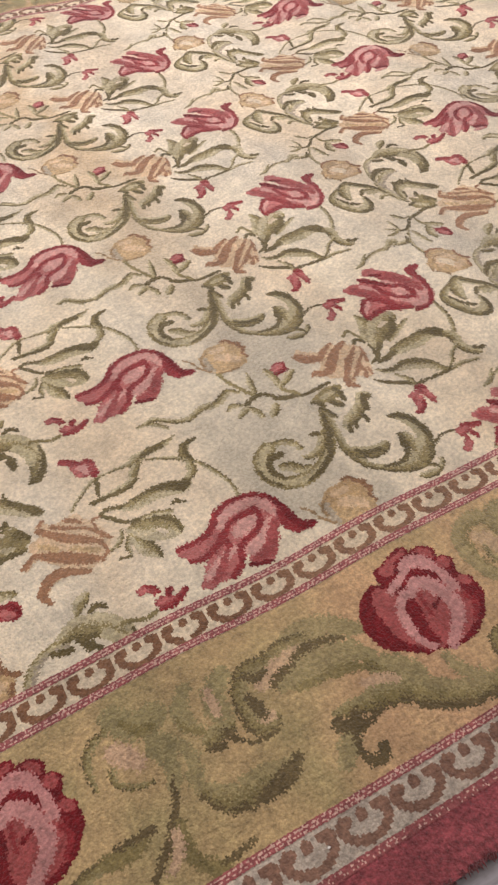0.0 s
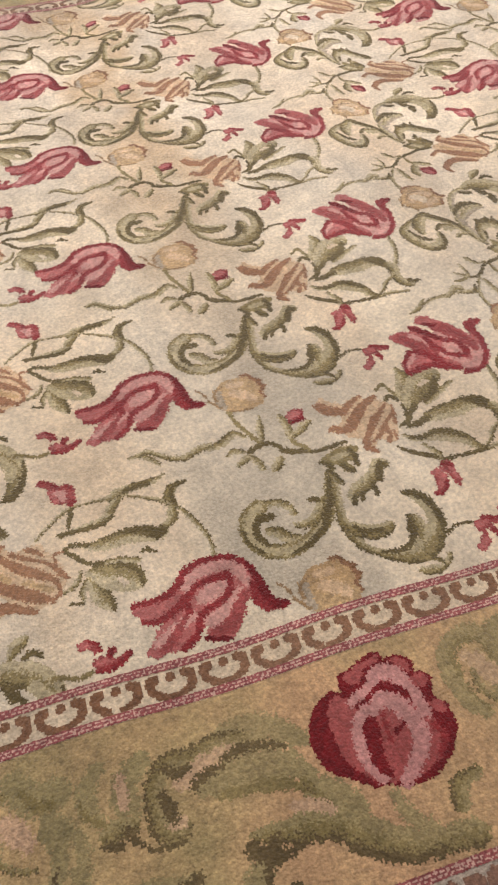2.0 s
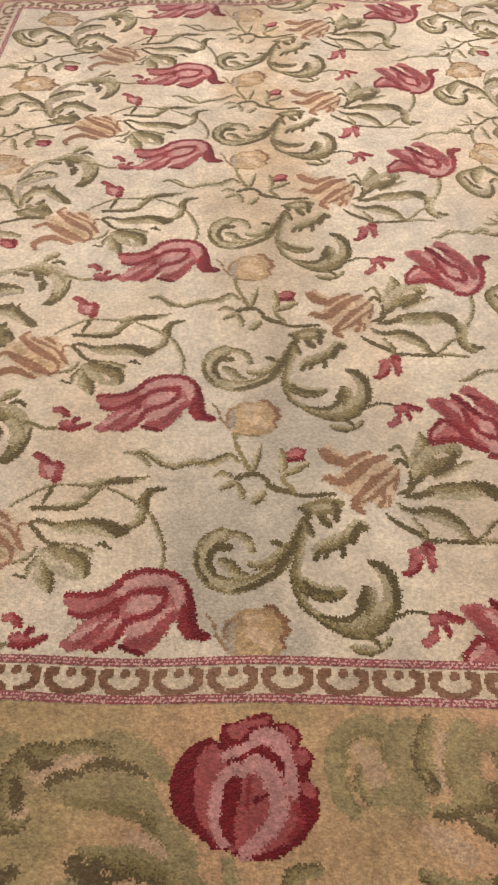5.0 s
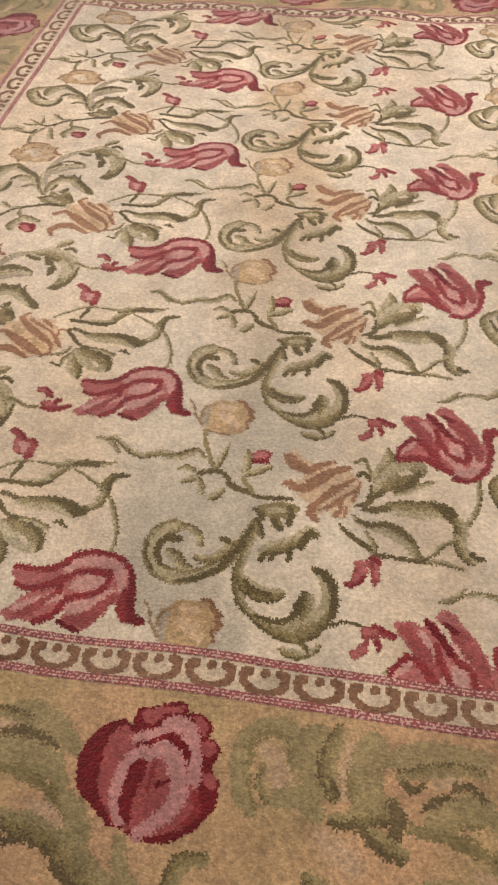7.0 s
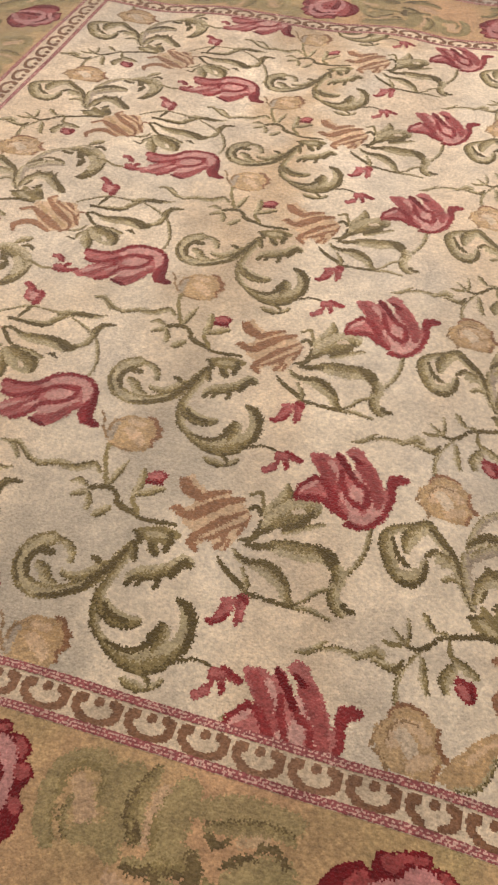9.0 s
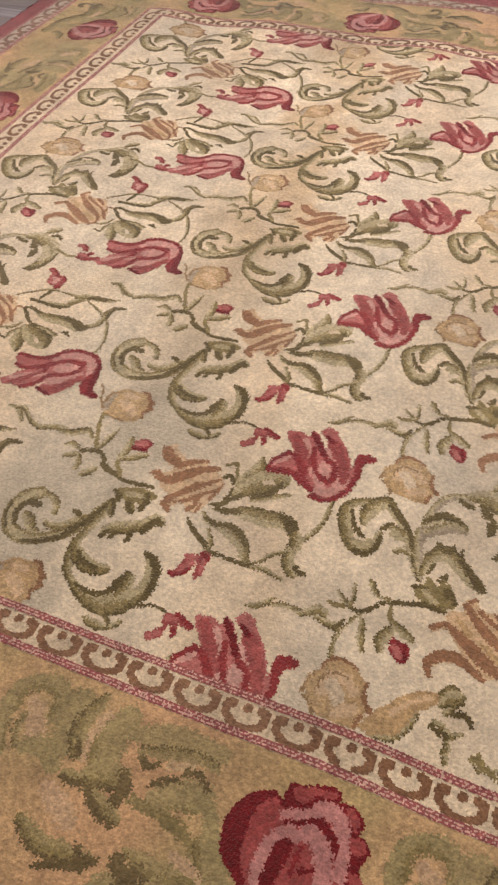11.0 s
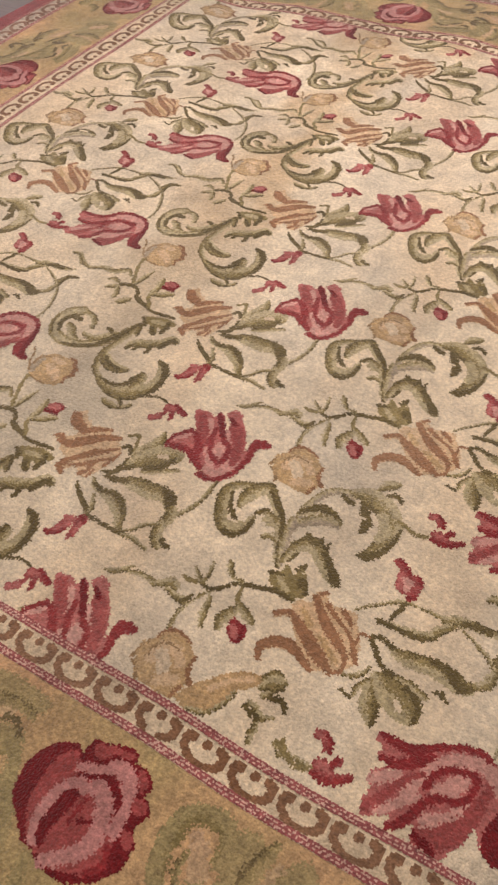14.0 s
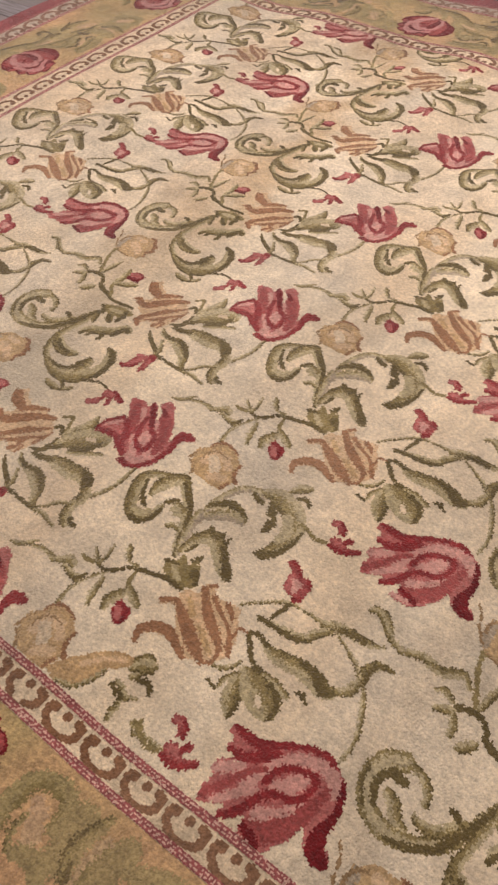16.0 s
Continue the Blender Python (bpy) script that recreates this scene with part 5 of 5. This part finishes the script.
def draw_border_crest_b(c):
    c.stroke("sedge", (26, 38, 36, 26), (36.3, 7.9), (40.7, 9.2), (45.9, 10.2), (51.1, 10.0))
    c.stroke("moss", (12, 18, 16), (43.4, -1.4), (46.7, 0.3), (50.0, 0.5))
    c.stroke("sedge", (28, 40, 37), (43.4, 0.1), (46.7, 2.0), (50.4, 2.8))
    c.stroke("sand", (12, 14), (43.2, 5.1), (46.9, 6.4))
    c.leaf(MOSS, 1, (12, 22, 21, 18), (38.0, 5.8), (42.5, 7.0), (46.8, 8.1), (50.6, 7.7))
    c.stroke("moss_dark", (9, 13, 7), (38.5, 4.5), (39.9, 3.9), (41.7, 5.0))
    c.stroke("moss_dark", (9, 10, 4), (42.0, 1.5), (43.8, 3.0), (46.1, 3.9))
    c.stroke("moss_dark", (8, 13, 9, 7), (46.2, 5.1), (48.0, 5.8), (49.7, 5.1), (51.0, 4.0))


def draw_border_stem_b(c):
    c.stroke("sand", (22, 34, 25), (26.8, -5.3), (29.2, -6.6), (32.3, -8.5))
    c.leaf(MOSS, -1, (21, 32, 30, 11), (25.6, -11.0), (29.5, -12.9), (33.9, -12.6), (38.8, -11.7))
    c.stroke("moss_dark", (6, 11, 20, 8), (30.5, -15.8), (33.8, -14.5), (36.8, -13.0), (39.0, -11.7))
    c.stroke("moss_dark", (8, 13), (35.3, -11.0), (36.8, -12.8))


def draw_border_sprig_b(c):
    c.leaf(MOSS, -1, (22, 29, 20), (45.3, -9.3), (47.4, -10.4), (48.4, -11.5))
    c.stroke("sedge", (14, 18), (48.2, -11.3), (50.9, -10.5))
    c.stroke("moss", (14, 19), (50.7, -10.2), (53.4, -8.9))


def draw_border_blade_b(c):
    c.stroke("sedge", (20, 29, 27), (52.0, 1.9), (54.5, -2.5), (57.4, -6.9))


def draw_gold_leaf(c):
    c.blob("amber", (14.1, 5.6), (17.7, 0.9), (21.6, -2.8), (24.7, -4.1), (26.8, -3.8), (25.0, -1.4), (22.9, 0.5), (22.1, 2.9), (20.2, 5.9), (17.7, 6.6))
    c.stroke("peach", (7, 11, 8), (18.6, 2.3), (21.2, -0.7), (24.3, -2.8))
    c.leaf(OLIVE, 1, (6, 9, 8, 5), (17.0, 6.5), (20.0, 5.7), (22.0, 3.2), (22.7, 0.8))


def draw_gold_stem(c):
    c.leaf(OLIVE, 1, (4, 7, 6, 5, 4), (32.9, 4.3), (34.3, 5.0), (36.0, 4.4), (38.7, 4.4), (41.7, 4.1))
    c.stroke("olive", (9, 6), (33.6, 3.2), (34.8, 4.5))


def draw_gold_sprig(c):
    c.leaf(OLIVE, -1, (10, 16, 11), (25.9, -3.9), (26.7, -5.4), (28.3, -5.9))
    c.leaf(OLIVE, 1, (11, 18, 13), (27.3, -1.0), (28.0, -3.0), (29.2, -4.3))
    c.stroke("olive_dark", (5, 7, 6), (26.4, -2.3), (27.1, -3.6), (28.0, -4.6))
    c.stroke("olive_dark", (6, 6, 6), (29.0, -1.4), (30.6, -1.9), (31.7, -0.6))
    c.leaf(OLIVE, 1, (6, 12, 11, 5), (25.5, 0.9), (27.1, 1.2), (28.6, 2.0), (30.5, 1.1))
    c.leaf(OLIVE, 1, (5, 12, 11, 5), (28.1, 2.0), (28.5, 3.5), (28.5, 5.0), (28.8, 6.0))
    c.stroke("olive_dark", (5, 7, 6), (25.3, 1.9), (27.0, 2.2), (28.2, 2.2))


def drawn(draw, seed, box=(-30, 72, -70, 20), fuzz=1.6):
    c = Canvas(*box, seed, fuzz)
    draw(c)
    return c.runs(), list(c.wools)


# ---- the field: one drawn group, repeated in columns, every second column mirrored ----
GROUP_DOWN = [
    ("scroll_motif", drawn(draw_scroll, 1)), ("acanthus_motif", drawn(draw_acanthus, 2)), ("frond_motif", drawn(draw_frond, 3)),
    ("leaf_spray_motif", drawn(draw_leaf_spray, 4)), ("twig_motif", drawn(draw_twig, 5)), ("berry_motif", drawn(draw_berry, 6)),
    ("rosette_motif", drawn(draw_rosette, 7)), ("lily_motif", drawn(draw_lily, 8)), ("bud_motif", drawn(draw_bud, 9)),
    ("bud_motif", drawn(draw_tail_bud, 10)), ("leaf_motif", drawn(draw_small_leaf, 11)), ("tulip_motif", drawn(draw_tulip, 12)),
]
GROUP_WIDE = GROUP_DOWN[:-1] + [("tulip_motif", drawn(draw_tulip_wide, 13))]
GROUP_UP = [
    ("scroll_motif", drawn(draw_scroll_up, 14)), ("acanthus_motif", drawn(draw_acanthus_up, 15)), ("frond_motif", drawn(draw_frond_up, 16)),
    ("leaf_spray_motif", drawn(draw_leaf_spray_up, 17)), ("twig_motif", drawn(draw_twig_up, 18)), ("berry_motif", drawn(draw_berry_up, 19)),
    ("rosette_motif", drawn(draw_rosette_up, 20)), ("lily_motif", drawn(draw_lily_up, 21)), ("bud_motif", drawn(draw_bud_up, 22)),
    ("bud_motif", drawn(draw_tail_bud_up, 23)), ("leaf_motif", drawn(draw_leaf_up, 24)), ("tulip_motif", drawn(draw_tulip_up, 25)),
]
PITCH = 0.4985
# columns: x of the first row, lean of the column per metre, y of row 0, turned over or not, what is woven
COLUMNS = [
    (-0.72, -0.006, 0.026, -1, GROUP_UP[:-1]), (0.0, -0.036, 0.006, 1, GROUP_DOWN), (0.642, -0.006, 0.03, -1, GROUP_UP),
    (1.351, -0.03, 0.0, 1, GROUP_WIDE), (1.98, 0.0, 0.02, -1, GROUP_UP),
]
for cx, lean, cy, side, group in COLUMNS:
    for row in range(-2, 8):
        ty = cy + row * PITCH

        def place(x, y, cx=cx, lean=lean, ty=ty, side=side):
            py = ty + side * y / 100
            if cx < -0.5:  # the first column spreads towards the rug's left edge
                x = x - 1.5 - 0.34 * np.clip(22 - x, 0, None)
            return cx + lean * py + x / 100, py

        for layer, (name, (runs, wools)) in enumerate(group):
            if cx == 0.642 and row < 0 and layer < 3:
                continue
            weave(name, runs, wools, place, FIELD, field_part, layer=layer)
        if cx == 0.642 and row == 0:
            weave("leaf_motif", *drawn(draw_gold_leaf, 27), place, FIELD, field_part, "tan leaf", 6)
            weave("sprig_motif", *drawn(draw_gold_sprig, 37), place, FIELD, field_part, layer=7)
            weave("stem_motif", *drawn(draw_gold_stem, 38), place, FIELD, field_part, layer=7)


# ---- the border: roses and scrolling leaves ----
BOX = (-82, 90, -40, 25)
ROSE = [("border_rose", drawn(draw_border_rose, 26, (-20, 20, -20, 20)))]
TAIL = [("border_tail", drawn(draw_border_tail, 28, BOX, 2.8))]
LONG = [
    ("border_scroll", drawn(draw_border_curl, 29, BOX, 2.8)), ("border_leaf", drawn(draw_border_leaf, 30, BOX, 2.8)),
    ("border_leaf", drawn(draw_border_broad_leaf, 31, BOX, 2.8)), ("border_stem", drawn(draw_border_stem, 32, BOX, 2.8)),
]
SHORT = [
    ("border_sprig", drawn(draw_border_sprig_b, 39, BOX, 2.8)), ("border_blade", drawn(draw_border_blade_b, 40, BOX, 2.8)),
    ("border_stem", drawn(draw_border_stem_b, 33, BOX, 2.8)), ("border_scroll", drawn(draw_border_curl_b, 34, BOX, 2.8)),
    ("border_leaf", drawn(draw_border_leaf_b, 35, BOX, 2.8)), ("border_crest", drawn(draw_border_crest_b, 36, BOX, 2.8)),
]


def along(side, at):
    """From cm in the border's own plan (x along, y inwards) to the rug's plan."""
    if side == "near":
        return lambda x, y: (at + x / 100, -0.255 + y / 100)
    if side == "far":
        return lambda x, y: (at - x / 100, 2.79 - y / 100)
    if side == "left":
        return lambda x, y: (-1.09 + y / 100, at - x / 100)
    return lambda x, y: (2.75 - y / 100, at + x / 100)


STRIPS = {
    "near": (GOLD[0], GOLD[1], GOLD[2], INNER[2]), "far": (GOLD[0], GOLD[1], INNER[3], GOLD[3]),
    "left": (GOLD[0], INNER[0], INNER[2], INNER[3]), "right": (INNER[1], GOLD[1], INNER[2], INNER[3]),
}
STATIONS = {
    "near": (-0.7, 0.085, 0.758, 1.44, 2.12, 2.8), "far": (-0.72, -0.02, 0.67, 1.36, 2.05, 2.75),
    "left": (0.17, 0.91, 1.65, 2.39), "right": (0.17, 0.91, 1.65, 2.39),
}
for side, stations in STATIONS.items():
    for station in stations:
        whole = side == "near" and station < 0.1
        for layer, (name, (runs, wools)) in enumerate((LONG if whole else []) + TAIL):
            weave(name, runs, wools, along(side, station), STRIPS[side], border_part, layer=layer)
        before = station + (-0.673 if side in ("near", "right") else 0.673)
        for name, (runs, wools) in ROSE:
            weave(name, runs, wools, along(side, station), STRIPS[side], border_part, layer=8)
        if not whole:
            for layer, (name, (runs, wools)) in enumerate(SHORT):
                weave(name, runs, wools, along(side, before), STRIPS[side], border_part, layer=layer)


# ---- the guards: a row of open scrolls, and corded lines on both sides ----
def draw_guard_scroll(c, wool_name):
    c.stroke(wool_name, (16, 17, 13, 12, 13, 17, 16), (-2.6, 1.5), (-3.5, 0.9), (-3.1, -0.9), (0, -2.1), (3.1, -0.9), (3.5, 0.9), (2.6, 1.5))


def draw_guard_dot(c, wool_name):
    c.stroke(wool_name, (15, 15), (-0.1, 1.2), (0.1, 1.4))


def guard(draw, wool_name, seed):
    c = Canvas(-5, 5, -4, 4, seed, 1.0, 2)
    draw(c, wool_name)
    return c.runs(), list(c.wools)


def guard_row(inner, outer, wool_name, seed, under, period, size):
    units = [("guard_scroll", guard(draw_guard_scroll, wool_name, seed)), ("guard_dot", guard(draw_guard_dot, wool_name, seed + 10))]
    mx0, mx1 = (inner[0] + outer[0]) / 2, (inner[1] + outer[1]) / 2
    my0, my1 = (inner[2] + outer[2]) / 2, (inner[3] + outer[3]) / 2
    nx, ny = round((mx1 - mx0) / period), round((my1 - my0) / period)
    dx, dy = (mx1 - mx0) / nx, (my1 - my0) / ny
    for name, unit in units:
        for i in range(nx):
            x = mx0 + (i + 0.5) * dx
            weave(name, *unit, lambda a, b: (x + a * size, my0 + b * size), outer, under)
            weave(name, *unit, lambda a, b: (x - a * size, my1 - b * size), outer, under)
        for j in range(ny):
            y = my0 + (j + 0.5) * dy
            weave(name, *unit, lambda a, b: (mx0 + b * size, y - a * size), outer, under)
            weave(name, *unit, lambda a, b: (mx1 - b * size, y + a * size), outer, under)


guard_row(FIELD, INNER, "brown", 31, inner_guard_part, 0.0918, 0.01)
guard_row(GOLD, OUTER, "brown_pale", 32, outer_guard_part, 0.099, 0.011)


def cord(box, inset, seed, under, pale=1.0):
    """Four corded lines round a box: red rows with a pale twist between them."""
    rng = np.random.default_rng(seed)
    x0, x1, y0, y1 = box[0] + inset, box[1] - inset, box[2] + inset, box[3] - inset
    for horizontal, at, lo, hi in ((True, y0, x0, x1), (True, y1, x0, x1), (False, x0, y0, y1), (False, x1, y0, y1)):
        n = int((hi - lo) / 0.0026)
        e = np.linspace(lo, hi, n + 1)
        verts, picks = [], []
        edges = np.array([-0.0073, -0.0043, -0.0015, 0.0015, 0.0043, 0.0073])
        wobble = rng.uniform(-0.0009, 0.0009, (6, n))
        for lane in range(5):
            a, b = at + edges[lane] + wobble[lane], at + edges[lane + 1] + wobble[lane + 1]
            u = np.stack([e[:-1], e[1:], e[1:], e[:-1]], 1)
            v = np.stack([a, a, b, b], 1)
            x, y = (u, v) if horizontal else (v[:, ::-1], u[:, ::-1])
            x, y = settle(x, y)
            verts.append(np.stack([x, y, swell(x, y) + 0.0011], -1))
            twist = (np.arange(n) + lane) % 4 < 2
            picks.append(rng.random(n) < pale * (np.where(twist, 0.9, 0.32) if lane in (1, 3) else np.where(twist, 0.03, 0.16)))
        verts = np.concatenate(verts)
        faces = np.arange(len(verts) * 4).reshape(-1, 4).tolist()
        mesh_part("cord_line", verts.reshape(-1, 3).tolist(), faces, ["line_red", "line_pale"], np.concatenate(picks).astype(np.int32), under)


cord(FIELD, -0.007, 41, inner_guard_part)
cord(INNER, 0.008, 42, inner_guard_part)
cord(GOLD, -0.007, 43, outer_guard_part)
cord(OUTER, 0.003, 44, outer_guard_part, 0.4)


# ---- the loose pile along the rug's rim ----
def rim_tufts():
    rng = np.random.default_rng(51)
    verts, faces = [], []
    x0, x1, y0, y1 = EDGE
    sides = (((x0, y0), (1, 0), (0, -1), x1 - x0), ((x0, y1), (1, 0), (0, 1), x1 - x0), ((x0, y0), (0, 1), (-1, 0), y1 - y0), ((x1, y0), (0, 1), (1, 0), y1 - y0))
    for (sx, sy), (dx, dy), (ox, oy), length in sides:
        for _ in range(int(length / 0.0022)):
            t, r, out = rng.uniform(0, length), rng.uniform(0.0018, 0.004), rng.uniform(0.002, 0.011)
            z, back = rng.uniform(-0.011, 0.002), rng.uniform(0.0, 0.006)
            px, py = sx + dx * t - ox * back, sy + dy * t - oy * back
            tip = (px + ox * (out + back) + dx * rng.uniform(-0.004, 0.004), py + oy * (out + back) + dy * rng.uniform(-0.004, 0.004), max(z - rng.uniform(0, 0.006), FLOOR_Z + 0.001))
            k = len(verts)
            verts += [(px + dx * r, py + dy * r, z), (px - dx * r, py - dy * r, z), (px, py, z + 2 * r), tip]
            faces += [(k, k + 2, k + 3), (k + 2, k + 1, k + 3), (k + 1, k, k + 3)]
    tagged(mesh_part("rim_pile", verts, faces, ["binding"], None, binding_part, "uneven loose rose-red wool pile"), kind="stuff")


rim_tufts()


# ---- a speck of lint lying on the guard band ----
def lint(x, y):
    rng = random.Random(5)
    bm = bmesh.new()
    bmesh.ops.create_icosphere(bm, subdivisions=2, radius=0.0016)
    for v in bm.verts:
        v.co *= rng.uniform(0.7, 1.35)
        v.co.x *= 1.6
        v.co.z *= 0.7
    ob = part("lint", bm, paint_white, None)
    ob.location = (x, y, float(swell(x, y)) + 0.002)
    tagged(ob, "tiny white speck of lint lying on the rug's guard band", "lint")


lint(-0.285, -0.512)


# ---- floor boards round the rug ----
def boards():
    rng = random.Random(7)
    wide, gap = 0.125, 0.002
    y = Y0
    row = 0
    while y < Y1 - 0.01:
        hi = min(y + wide, Y1)
        x = X0 - rng.uniform(0.0, 1.0)
        while x < X1:
            length = rng.choice((1.2, 1.5, 1.8))
            a, b = max(x, X0), min(x + length, X1)
            x += length
            hidden = a > EDGE[0] + 0.1 and b < EDGE[1] - 0.1 and y > EDGE[2] + 0.1 and hi < EDGE[3] - 0.1
            if b - a < 0.05 or hidden:
                continue
            bm = bmesh.new()
            m = Matrix.Diagonal((b - a - gap, hi - y - gap, 0.012, 1))
            bmesh.ops.create_cube(bm, size=1, matrix=m)
            bmesh.ops.bevel(bm, geom=[e for e in bm.edges if all(v.co.z > 0 for v in e.verts)], offset=0.0015, segments=1, affect="EDGES")
            ob = part("floor_board", bm, grey_oak, floor)
            ob.location = ((a + b) / 2, (y + hi) / 2, FLOOR_Z - 0.006)
        y, row = hi, row + 1


boards()
